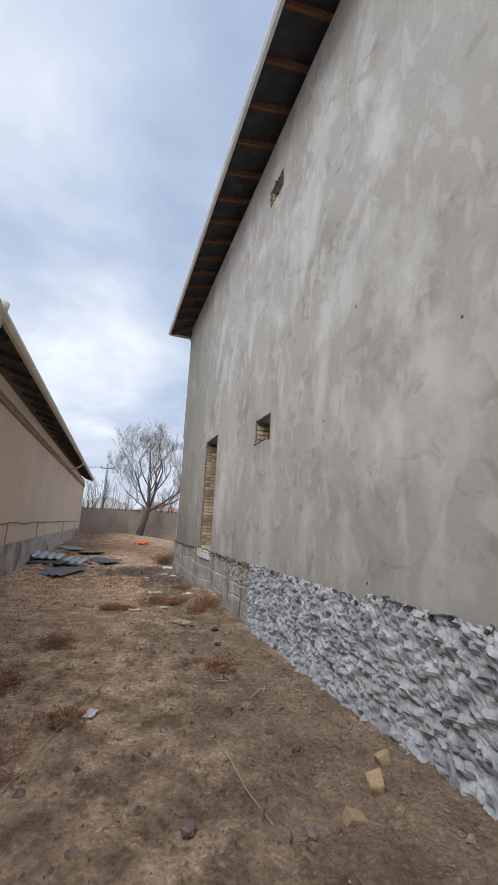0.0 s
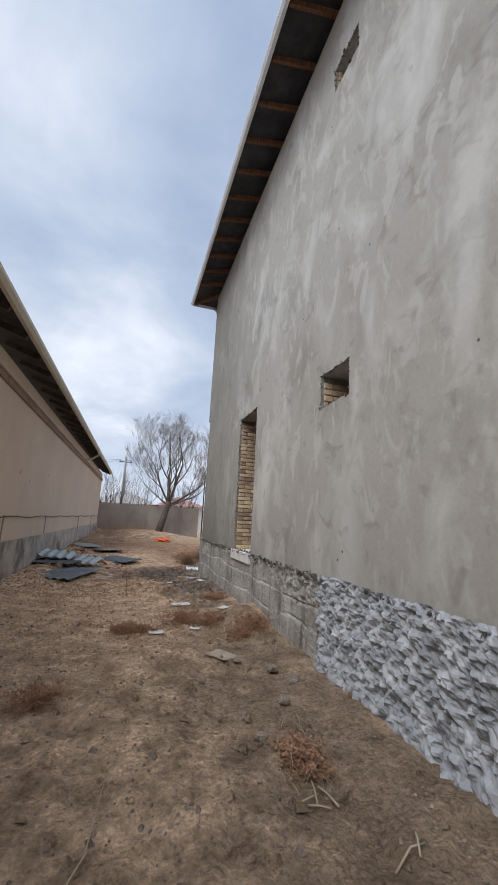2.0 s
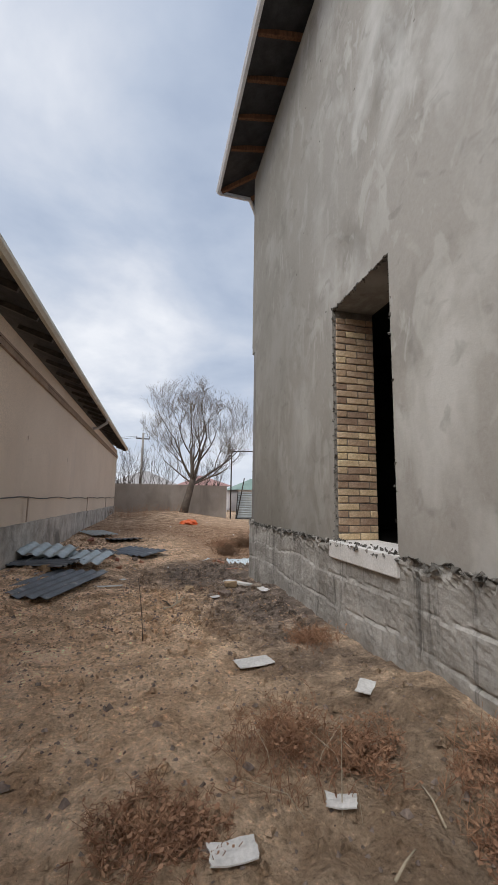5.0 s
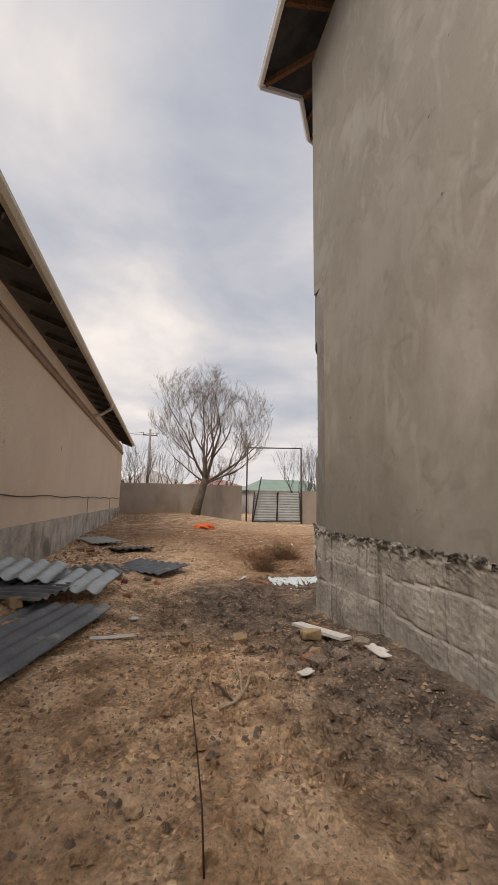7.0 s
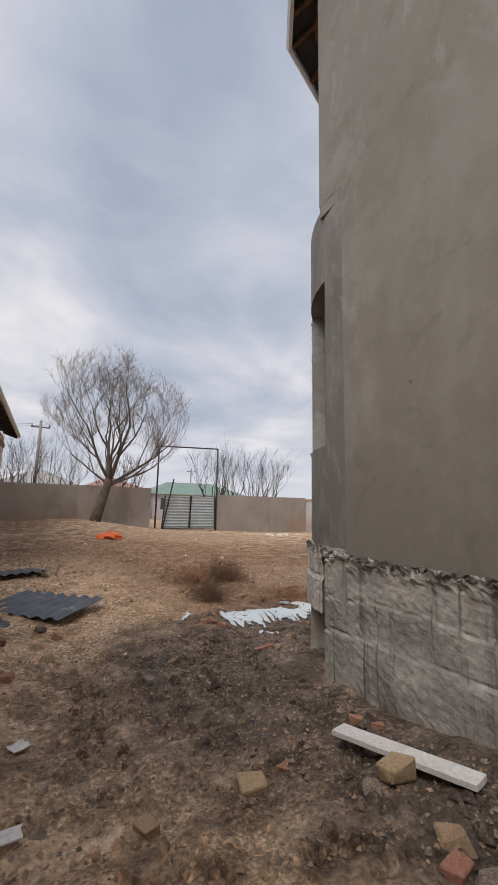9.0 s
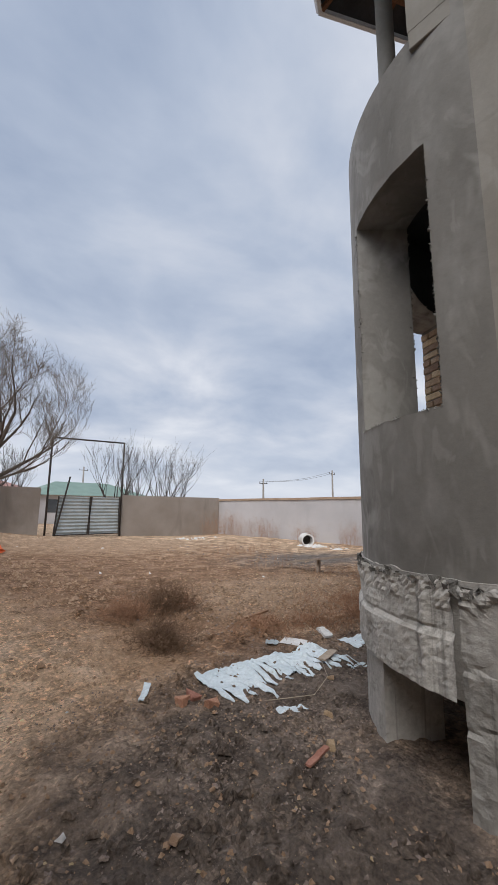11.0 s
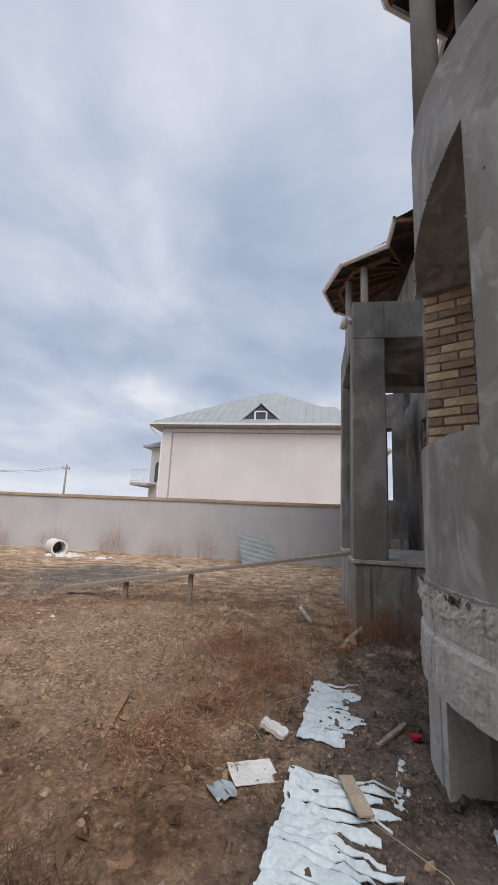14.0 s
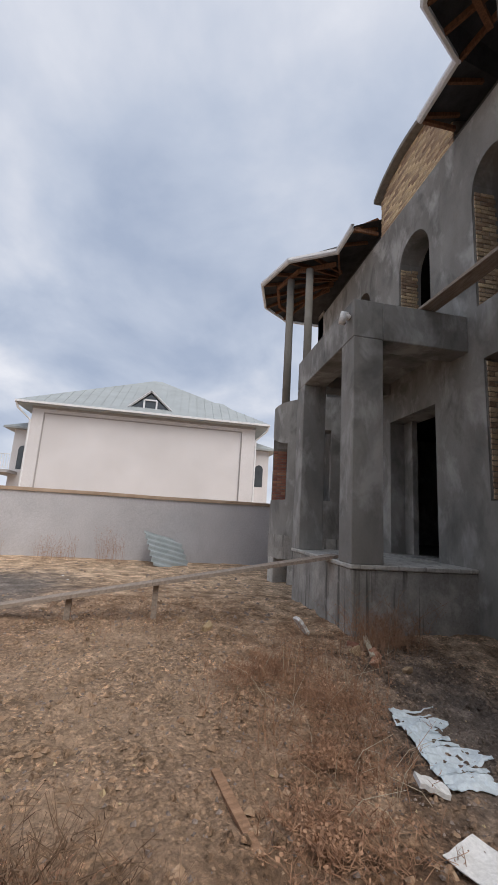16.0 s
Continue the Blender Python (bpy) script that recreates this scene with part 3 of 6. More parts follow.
def surface_z(x, y):
    z = ground_z(x, y)
    if -2.6 < x < 9.1 and -5.6 < y < 14.6:
        z += 0.028 * noise.noise((x * 5, y * 5, 2)) + 0.026 * abs(noise.noise((x * 13, y * 13, 6))) - 0.02 * max(0, noise.noise((x * 2.6, y * 2.6, 9)))
        # clods in the damp soil along the walls
        wet = smooth_step(0.7, 1.7, x) * (1 - smooth_step(8.0, 9.0, y)) + smooth_step(6.4, 7.4, y) * smooth_step(0.2, 1.2, x) * (1 - smooth_step(9.6, 10.6, y))
        z += min(1.0, wet) * 0.05 * max(0.0, noise.noise((x * 9, y * 9, 12)) - 0.12) + 0.012 * noise.noise((x * 24, y * 24, 15))
    return z


# ---------------------------------------------------------------- ground
def axis(lo, hi, d, far):
    fine = steps(lo, hi, d)
    out, x, g = [], hi, d
    while x < far:
        g *= 1.35
        x += g
        out.append(x)
    neg, x, g = [], lo, d
    while x > -far:
        g *= 1.35
        x -= g
        neg.append(x)
    return neg[::-1] + fine + out


def build_ground():
    xs, ys = axis(-2.5, 9.0, 0.048, 900), axis(-5.5, 14.5, 0.048, 900)
    v = []
    for y in ys:
        for x in xs:
            z = surface_z(x, y)
            v.append((x, y, z))
    nx = len(xs)
    f = [(j * nx + i, j * nx + i + 1, (j + 1) * nx + i + 1, (j + 1) * nx + i) for j in range(len(ys) - 1) for i in range(nx - 1)]
    ob = mesh_ob("ground", v, f, M["soil"], smooth=True)
    tagged(ob, "trodden brown soil with grit and reddish rubble", "ground", kind="structure")


build_ground()

# ---------------------------------------------------------------- the unfinished house
WX, FY = 2.28, 7.66            # west wall's face, front wall's face
EAST = 13.55
BACK = -9.0
TOP = 8.05
CX, CY, R = 3.732, 7.868, 1.452   # the near round bay
CX2 = 12.05                    # the far round bay
PL = 0.86                      # top of the plinth
house = thing("house", "unfinished two-storey house of grey cement render over yellow brick", "house", at=(0, 0, 0))


def jag(s, k=0.0, amp=0.03):
    return amp * (noise.noise((s * 5.0, k, 0)) + 0.6 * noise.noise((s * 17.0, k, 3)))


# west wall, with a tall opening and two small ones knocked through it
def west(s, d, z):
    return (WX + d, s, z)


west_holes = [
    (3.46, 4.55, const(0.90), const(3.42)),
    (0.35, 0.98, lambda s: 2.74 + jag(s, 1, 0.02), lambda s: 3.13 + jag(s, 2, 0.02)),
    (0.16, 0.72, lambda s: 6.93 + jag(s, 5, 0.02), lambda s: 7.27 + jag(s, 6, 0.02)),
]


def west_bottom(s):
    return (PL + 0.03 if s < 0.85 else PL + 0.03) + (0.06 if s < -2 else 0.0) + jag(s, 9, 0.035)


W_END = CY                     # the round bay springs from here
U_END = 8.20                   # the upper storey runs on to its corner
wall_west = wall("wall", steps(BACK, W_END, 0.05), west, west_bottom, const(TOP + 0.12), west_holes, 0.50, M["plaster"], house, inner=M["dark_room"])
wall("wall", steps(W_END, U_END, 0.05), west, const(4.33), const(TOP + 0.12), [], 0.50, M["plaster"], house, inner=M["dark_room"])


# ragged lower lip of the render
def lip(place, s0, s1, bottom, parent, out=0.02, gap=0.035):
    sp = Soup()
    for s in steps(s0, s1, gap):
        r = random.uniform(0.015, 0.04)
        z = bottom(s) - 0.008 + random.uniform(-0.01, 0.012)
        x, y, zz = place(s, -random.uniform(0.0, out) - 0.005, z)
        n = 5
        pts = [(x + random.uniform(-r, r) * 0.9, y + random.uniform(-r, r) * 1.2, zz + random.uniform(-r, r)) for _ in range(6)]
        sp.add(pts, [(0, 1, 2), (0, 2, 3), (0, 3, 4), (0, 4, 5), (1, 3, 5), (2, 4, 1), (5, 2, 0), (3, 1, 4)])
    ob = sp.make("plaster_edge", M["ragged"], parent)
    tagged(ob, "ragged broken edge of the cement render", kind="stuff")
    return ob


lip(west, -5.5, W_END, west_bottom, wall_west, 0.04)


def ring_lip(y0, y1, z0, z1, parent):
    """Crumbled mortar round an opening knocked through the render."""
    sp = Soup()
    per = [(y, z0) for y in steps(y0, y1, 0.03)] + [(y1, z) for z in steps(z0, z1, 0.03)] + [(y, z1) for y in steps(y0, y1, 0.03)] + [(y0, z) for z in steps(z0, z1, 0.03)]
    for y, z in per:
        r = random.uniform(0.008, 0.026)
        c = (WX + random.uniform(-0.004, 0.03), y + random.uniform(-0.012, 0.012), z + random.uniform(-0.012, 0.012))
        pts = [tuple(q + random.uniform(-r, r) for q in c) for _ in range(6)]
        sp.add(pts, [(0, 1, 2), (0, 2, 3), (0, 3, 4), (0, 4, 5), (1, 3, 5), (2, 4, 1), (5, 2, 0), (3, 1, 4)])
    tagged(sp.make("broken_edge", M["ragged"], parent), "crumbled mortar edge of the opening", kind="stuff")


ring_lip(0.35, 0.98, 2.74, 3.13, wall_west)
ring_lip(0.16, 0.72, 6.93, 7.27, wall_west)
ring_lip(3.46, 4.55, 0.92, 3.42, wall_west)


# the plinth: poured concrete, then splashed cement nearer the street
def west_pl(s, d, z):
    return (WX - 0.03 + d, s, z)


def concrete_plinth():
    """Board-marked concrete with ledges, pits and runs of slurry."""
    ys, zs = steps(0.82, 8.14, 0.022), steps(-0.3, 1.0, 0.022)
    v = []
    for y in ys:
        top = west_bottom(y) + 0.015
        for k, z in enumerate(zs):
            zz = min(z, top)
            h = 0.014 * noise.noise((y * 1.5, zz * 4, 0)) + 0.010 * noise.noise((y * 9, zz * 2.2, 5)) + 0.008 * noise.noise((y * 22, zz * 22, 2))
            for ledge, amp in ((0.28, 0.006), (0.57, 0.009)):
                e_ = ledge + 0.13 * noise.noise((y * 0.8, ledge * 9, 3)) + 0.02 * noise.noise((y * 6, ledge, 4))
                h += amp * (1.0 if zz < e_ else 0.0) - 0.022 * max(0.0, 0.4 + noise.noise((y * 1.7, ledge, 6))) * math.exp(-((zz - e_) / 0.012) ** 2)
            # crumbled stretch beside the thrown cement, and a torn top course
            broken = max((1 - smooth_step(1.6, 2.6, y)) * smooth_step(0.45, 0.75, zz), smooth_step(0.74, 0.84, zz))
            h += broken * (0.05 * noise.noise((y * 13, zz * 13, 11)) + 0.03 * noise.noise((y * 31, zz * 31, 12)))
            run = noise.noise((y * 6.5, 0.3 * zz, 8))
            h += 0.03 * max(0.0, run - 0.15)
            v.append((WX - 0.004 - h, y, zz))
    n = len(zs)
    f = [(i * n + k, i * n + k + 1, (i + 1) * n + k + 1, (i + 1) * n + k) for i in range(len(ys) - 1) for k in range(n - 1)]
    b = len(v)
    v += [(WX + 0.4, p[1], p[2]) for p in v[:n]] + [(WX + 0.12, p[1], p[2]) for p in v[b - n:b]]
    f += [(k, k + 1, b + k + 1, b + k) for k in range(n - 1)] + [(b - n + k + 1, b - n + k, b + n + k, b + n + k + 1) for k in range(n - 1)]
    tagged(mesh_ob("plinth", v, f, M["concrete"], house), "board-marked grey concrete plinth with slurry runs")


concrete_plinth()
tagged(bevelled("window_sill", WX - 0.04, 3.44, 0.73, WX + 0.48, 4.62, 0.905, M["white_stuff"], house, 0.01), "pale mortar sill under the tall opening")


def splash_band():
    ys, zs = steps(-9.0, -5.0, 0.08)[:-1] + steps(-5.0, 0.84, 0.017), steps(-0.15, 0.93, 0.018)
    v = []
    for y in ys:
        for k, z in enumerate(zs):
            d1 = noise.voronoi((y * 8.0, z * 9.0, 0.3), distance_metric="DISTANCE")[0]
            d2 = noise.voronoi((y * 19, z * 21, 1.7), distance_metric="DISTANCE")[0]
            h = 0.06 * (0.5 - d1[0]) + 0.045 * (0.5 - d2[0]) + 0.026 * noise.noise((y * 24, z * 24, 2)) + 0.016 * noise.noise((y * 52, z * 52, 4))
            zz = z + (jag(y, 9, 0.03) + (0.05 if y < -2 else 0.0)) * smooth_step(0.5, 0.93, z)
            v.append((WX - 0.055 - h * (0.35 + 0.65 * smooth_step(0.0, 0.06, 0.98 - z)) + 0.01 * z - 0.05 * (1 - smooth_step(-0.1, 0.25, z)), y, zz))
    n = len(zs)
    f = [(i * n + k, i * n + k + 1, (i + 1) * n + k + 1, (i + 1) * n + k) for i in range(len(ys) - 1) for k in range(n - 1)]
    b = len(v)
    v += [(WX + 0.4, p[1], p[2]) for p in v[:n]] + [(WX + 0.4, p[1], p[2]) for p in v[b - n:b]]
    f += [(k, k + 1, b + k + 1, b + k) for k in range(n - 1)] + [(b - n + k + 1, b - n + k, b + n + k, b + n + k + 1) for k in range(n - 1)]
    ob = mesh_ob("splashed_plinth", v, f, M["splash"], house, smooth=False)
    tagged(ob, "lumpy grey cement thrown over rubble stone plinth")


splash_band()


# round bays
def bay_place(cx, flip=1, r=R):
    def place(s, d, z):
        a_ = radians(s)
        return (cx + flip * (r - d) * math.cos(a_), CY + (r - d) * math.sin(a_), z)
    return place


def bay(cx, flip):
    place = bay_place(cx, flip)
    st = steps(4, 180 if flip > 0 else 176, 2.0)
    win = (136.4, 168.4, lambda s: 1.845 + jag(s * 0.05, 3, 0.012), lambda s: 3.50 + jag(s * 0.05, 7, 0.008))
    front = (62.0, 112.0, lambda s: 1.80 + jag(s * 0.05, 4, 0.02), lambda s: 3.24 + 0.45 * ((s - 62) / 50) ** 1.6)
    side = (16.0, 42.0, const(1.80), const(3.5))
    bottom = lambda s: PL + 0.05 + jag(s * 0.03, 12, 0.03)
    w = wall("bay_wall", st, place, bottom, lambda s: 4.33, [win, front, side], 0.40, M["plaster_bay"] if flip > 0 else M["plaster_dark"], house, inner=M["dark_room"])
    p2 = bay_place(cx, flip, R + 0.015)
    pl = wall("bay_plinth", st, p2, lambda s: 0.38 + jag(s * 0.03, 15, 0.02), lambda s: PL + 0.08 + jag(s * 0.03, 12, 0.02), [], 0.42, M["concrete"], house)
    if flip > 0:
        face = Soup()
        ang, zs = steps(4, 168, 0.8), steps(0.37, 0.93, 0.02)
        v = []
        for a_ in ang:
            k_ = a_ * R * math.pi / 180
            for z in zs:
                h = 0.010 * noise.noise((k_ * 3, z * 4, 1)) + 0.010 * noise.noise((k_ * 16, z * 5, 5)) + 0.007 * noise.noise((k_ * 30, z * 30, 2)) + 0.012
                j_ = z - (0.66 + 0.03 * noise.noise((k_ * 1.3, 0, 3)))
                h += 0.014 * (1 if j_ < 0 else 0) - 0.022 * math.exp(-(j_ / 0.014) ** 2) + 0.03 * max(0.0, noise.noise((k_ * 8, z * 0.5, 8)) - 0.2)
                if z > 0.78:
                    h += 0.03 * abs(noise.noise((k_ * 20, z * 20, 7)))
                v.append(p2(a_, -max(0.003, h), min(z, bottom(a_) + 0.02)))
        n = len(zs)
        face.add(v, [(i * n + k, (i + 1) * n + k, (i + 1) * n + k + 1, i * n + k + 1) for i in range(len(ang) - 1) for k in range(n - 1)])
        face.make("plinth_face", M["pale_concrete"], house)
    if flip > 0:
        edge = Soup()
        ring = [(a_, z) for a_ in (136.4, 168.4) for z in steps(1.85, 3.5, 0.022)] + [(a_, 1.845) for a_ in steps(136.4, 168.4, 0.9)] + [(112.0, z) for z in steps(1.82, 3.68, 0.03)] + [(a_, 3.24 + 0.45 * ((a_ - 62) / 50) ** 1.6) for a_ in steps(62, 112, 1.0)]
        for d in (0.0, 0.39):
            for a_, z in ring:
                if d and a_ > 150:
                    continue
                r = random.uniform(0.005, 0.015)
                c = place(a_, d + random.uniform(-0.008, 0.012), z)
                pts = [tuple(q + random.uniform(-r, r) for q in c) for _ in range(6)]
                edge.add(pts, [(0, 1, 2), (0, 2, 3), (0, 3, 4), (0, 4, 5), (1, 3, 5), (2, 4, 1), (5, 2, 0), (3, 1, 4)])
        tagged(edge.make("broken_edge", M["plaster_bay"], w), "crumbled mortar along the edges of the opening", kind="stuff")
        lip(place, 100, 180, bottom, w, 0.03, 1.1)
    # feet that carry the bay, with openings between them
    p3 = bay_place(cx, flip, R + 0.008)
    for a0, a1 in ((128, 144), (78, 96), (40, 56), (4, 14)):
        wall("bay_foot", steps(a0, a1, 4), p3, const(-0.6), const(0.42), [], 0.38, M["pale_concrete"], house)
    # balcony slab
    n = 40
    v = [(cx + flip * (R - 0.03) * math.cos(radians(8 + 150 * k / n)), CY + (R - 0.03) * math.sin(radians(8 + 150 * k / n)), z) for z in (3.95, 4.12) for k in range(n + 1)]
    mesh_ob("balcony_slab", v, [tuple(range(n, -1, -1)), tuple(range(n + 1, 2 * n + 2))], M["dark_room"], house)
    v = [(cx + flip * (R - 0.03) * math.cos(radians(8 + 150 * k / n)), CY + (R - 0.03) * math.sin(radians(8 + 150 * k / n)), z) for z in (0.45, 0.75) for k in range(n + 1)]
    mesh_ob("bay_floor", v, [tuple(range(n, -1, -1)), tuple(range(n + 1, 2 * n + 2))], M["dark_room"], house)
    for ang in ((79, 25) if flip > 0 else (76, 45)):
        sp = Soup()
        a_ = radians(ang)
        x, y = cx + flip * (R - 0.13) * math.cos(a_), CY + (R - 0.13) * math.sin(a_)
        sp.tube([(x, y, 4.1), (x, y, 8.02)], [0.108, 0.10], 16)
        tagged(sp.make("balcony_column", M["plaster"], house, True), "slim round cement column on the balcony")
    return w


bay_near = bay(CX, 1)
bay_far = bay(CX2, -1)


# front wall with its openings
def front_place(s, d, z):
    return (s, FY - d, z)


F_HOLES = [
    (7.58, 9.02, const(0.80), const(3.38)),                                   # entrance
    (7.62, 8.64, const(4.55), arch(7.62, 8.64, 6.45, 0.60)),                  # door to the porch roof
    (9.90, 10.64, const(4.6), arch(9.90, 10.64, 6.55, 0.42)),
    (5.72, 6.54, const(4.6), arch(5.72, 6.54, 6.45, 0.55)),
    (5.75, 6.46, const(1.72), const(3.75)),
    (9.70, 10.46, const(1.68), const(3.62)),
    (3.2, 4.4, const(4.3), const(6.5)),
    (11.4, 12.6, const(4.3), const(6.5)),
]
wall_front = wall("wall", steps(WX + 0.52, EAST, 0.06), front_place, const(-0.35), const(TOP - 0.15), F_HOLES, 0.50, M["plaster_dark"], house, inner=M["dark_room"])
# the upper stretch of the west wall turns the corner over the bay
bevelled("wall_return", WX + 0.002, FY - 0.02, 4.2, WX + 0.52, U_END - 0.002, TOP, M["plaster"], house, 0.005)
# inside: floors and a cross wall, coloured as shade, so openings look into rooms
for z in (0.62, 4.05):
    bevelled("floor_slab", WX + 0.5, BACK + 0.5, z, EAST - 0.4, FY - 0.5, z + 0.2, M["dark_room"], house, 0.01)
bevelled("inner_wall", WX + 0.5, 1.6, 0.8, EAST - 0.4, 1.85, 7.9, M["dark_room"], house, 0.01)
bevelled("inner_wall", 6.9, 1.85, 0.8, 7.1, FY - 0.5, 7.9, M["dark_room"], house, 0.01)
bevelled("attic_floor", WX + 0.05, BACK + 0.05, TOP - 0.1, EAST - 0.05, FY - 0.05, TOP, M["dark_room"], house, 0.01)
wall("wall", [BACK, FY], lambda s, d, z: (EAST - d, s, z), const(-0.35), const(TOP), [], 0.45, M["plaster_dark"], house)
wall("wall", [WX, EAST], lambda s, d, z: (s, BACK + d, z), const(-0.35), const(TOP), [], 0.45, M["plaster_dark"], house)

# porch
PX0, PX1, PY, PF = 6.75, 9.42, 9.52, 0.79
bevelled("porch_base", PX0 + 0.02, FY - 0.02, -0.4, PX1 - 0.02, PY - 0.02, PF - 0.06, M["concrete"], house, 0.015)
tagged(bevelled("porch_floor", PX0 - 0.015, FY, PF - 0.06, PX1 + 0.015, PY + 0.01, PF, M["pale_concrete"], house, 0.012), "pale screed slab of the porch")
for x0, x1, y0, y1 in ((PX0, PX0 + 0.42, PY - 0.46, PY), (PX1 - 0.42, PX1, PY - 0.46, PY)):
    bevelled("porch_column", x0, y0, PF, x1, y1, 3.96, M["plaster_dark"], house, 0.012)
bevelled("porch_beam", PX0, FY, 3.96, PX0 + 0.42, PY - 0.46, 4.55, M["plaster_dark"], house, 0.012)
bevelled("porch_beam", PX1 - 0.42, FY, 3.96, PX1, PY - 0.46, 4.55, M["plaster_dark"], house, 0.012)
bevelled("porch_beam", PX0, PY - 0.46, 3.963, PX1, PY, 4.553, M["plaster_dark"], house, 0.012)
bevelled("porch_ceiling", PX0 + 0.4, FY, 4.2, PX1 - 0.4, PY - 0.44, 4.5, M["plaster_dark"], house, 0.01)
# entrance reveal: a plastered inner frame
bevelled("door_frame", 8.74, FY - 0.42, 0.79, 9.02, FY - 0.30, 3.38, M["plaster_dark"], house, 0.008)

# the arched brick gable over the entrance
G0, G1 = 6.90, 9.38
gable_top = arch(G0 - 0.25, G1 + 0.25, 8.45, 0.75)
gable = wall("gable", steps(G0, G1, 0.06), lambda s, d, z: (s, FY - 0.03 - d, z), const(TOP - 0.17), lambda s: gable_top(s) - 0.02, [], 0.36, M["mortar"], house)
cap = Soup()
pv = []
for k in range(25):
    s = G0 - 0.05 + (G1 - G0 + 0.1) * k / 24
    z = gable_top(s)
    pv += [(s, FY + 0.16, z), (s, FY + 0.16, z + 0.09), (s, FY - 0.45, z + 0.09), (s, FY - 0.45, z)]
cap.add(pv, [(4 * k + a_, 4 * k + 4 + a_, 4 * k + 4 + (a_ + 1) % 4, 4 * k + (a_ + 1) % 4) for k in range(24) for a_ in range(4)] + [(0, 1, 2, 3), (99, 98, 97, 96)])
cap.make("gable_arch", M["mortar"], house)

# roof: black sheet, eaves with bare rafters, white gutter
EZ = 8.10
OUT = [(1.60, BACK - 0.7), (1.60, 8.72), (2.33, 8.74), (2.75, 9.45), (3.85, 9.98), (5.42, 9.15), (5.90, 8.28), (6.85, 8.28)]
OUT2 = [(9.50, 8.28), (10.42, 8.28), (11.12, 9.38), (12.38, 9.82), (13.58, 9.45), (14.15, 8.70), (14.25, 8.6), (14.25, BACK - 0.7)]


def roof_half(out, ridge):
    n = len(out)
    v = [(x, y, EZ + 0.13) for x, y in out] + [(x, y, EZ + 0.10) for x, y in out] + [ridge[0], ridge[1]]
    sp = Soup()
    # inner line on the walls
    f = []
    for k in range(n - 1):
        (x0, y0), (x1, y1) = out[k], out[k + 1]
        c = ridge[2]
        q = [(x0, y0, EZ + 0.10), (x1, y1, EZ + 0.10), (x1 + (c[0] - x1) * 0.9, y1 + (c[1] - y1) * 0.9, EZ + 1.75), (x0 + (c[0] - x0) * 0.9, y0 + (c[1] - y0) * 0.9, EZ + 1.75)]
        sp.add(q, [(0, 1, 2, 3)], 0)
        q2 = [(p[0], p[1], p[2] - 0.025) for p in q]
        sp.add(q2, [(3, 2, 1, 0)], 1)
    return sp


roof_near = roof_half(OUT, [(7.9, -2, 9.8), (7.9, 6, 9.8), (7.9, 2.0)]).make("roof", [M["roof_black"], M["underside"]], house)
roof_far = roof_half(OUT2, [(7.9, -2, 9.8), (7.9, 6, 9.8), (7.9, 2.0)]).make("roof", [M["roof_black"], M["underside"]], house)


def gutter(out, name="gutter"):
    sp = Soup()
    for (x0, y0), (x1, y1) in zip(out, out[1:]):
        d = Vector((x1 - x0, y1 - y0, 0)).normalized()
        s = Vector((-d.y, d.x, 0))
        prof = [(0.0, 0.13), (0.075, 0.125), (0.085, 0.05), (0.05, 0.0), (0.0, -0.005), (0.0, 0.008), (0.043, 0.014), (0.072, 0.055), (0.064, 0.112), (0.0, 0.118)]
        e0, e1 = Vector((x0, y0, EZ)) - d * 0.02, Vector((x1, y1, EZ)) + d * 0.02
        v = [e + s * a_ + Vector((0, 0, b_)) for e in (e0, e1) for a_, b_ in prof]
        n = len(prof)
        sp.add(v, [(k, (k + 1) % n, n + (k + 1) % n, n + k) for k in range(n)])
    return tagged(sp.make(name, M["gutter"], house), "white metal gutter along the eaves")


gutter(OUT)
gutter(OUT2)


def eaves_timbers():
    raft = Pieces("rafter", M["timber"], house)
    for y in [7.55 - 0.68 * k for k in range(24)]:
        raft.beam((1.62, y, EZ + 0.06), (WX + 0.06, y, EZ + 0.20), 0.05, 0.10)
    raft.beam((1.64, 8.68, EZ + 0.04), (WX + 0.06, 8.12, EZ + 0.16), 0.06, 0.10)
    raft.beam((WX + 0.02, 8.2, EZ - 0.02), (WX + 0.6, 8.75, EZ + 0.05), 0.05, 0.08)
    for cx, out in ((CX, OUT[2:7]), (CX2, OUT2[1:6])):
        for (x, y) in out:
            raft.beam((x, y, EZ + 0.05), (cx + (x - cx) * 0.15, FY, EZ + 0.45), 0.05, 0.10)
        for (x0, y0), (x1, y1) in zip(out, out[1:]):
            xm, ym = (x0 + x1) / 2, (y0 + y1) / 2
            raft.beam((xm, ym, EZ + 0.05), (cx + (xm - cx) * 0.3, FY, EZ + 0.40), 0.05, 0.10)
            raft.beam((cx + (x0 - cx) * 0.78, CY + (y0 - CY) * 0.78, EZ - 0.03), (cx + (x1 - cx) * 0.78, CY + (y1 - CY) * 0.78, EZ - 0.03), 0.08, 0.10)
    for x in (6.2, 6.75, 9.6, 10.1):
        raft.beam((x, 8.26, EZ + 0.05), (x, FY - 0.02, EZ + 0.24), 0.05, 0.10)
    raft.beam((6.83, 8.26, EZ + 0.02), (6.83, FY, EZ + 0.02), 0.05, 0.08)
    raft.beam((9.52, 8.26, EZ + 0.02), (9.52, FY, EZ + 0.02), 0.05, 0.08)
    raft.beam((9.52, 8.24, EZ + 0.05), (9.52, FY, EZ + 0.42), 0.05, 0.06)


eaves_timbers()
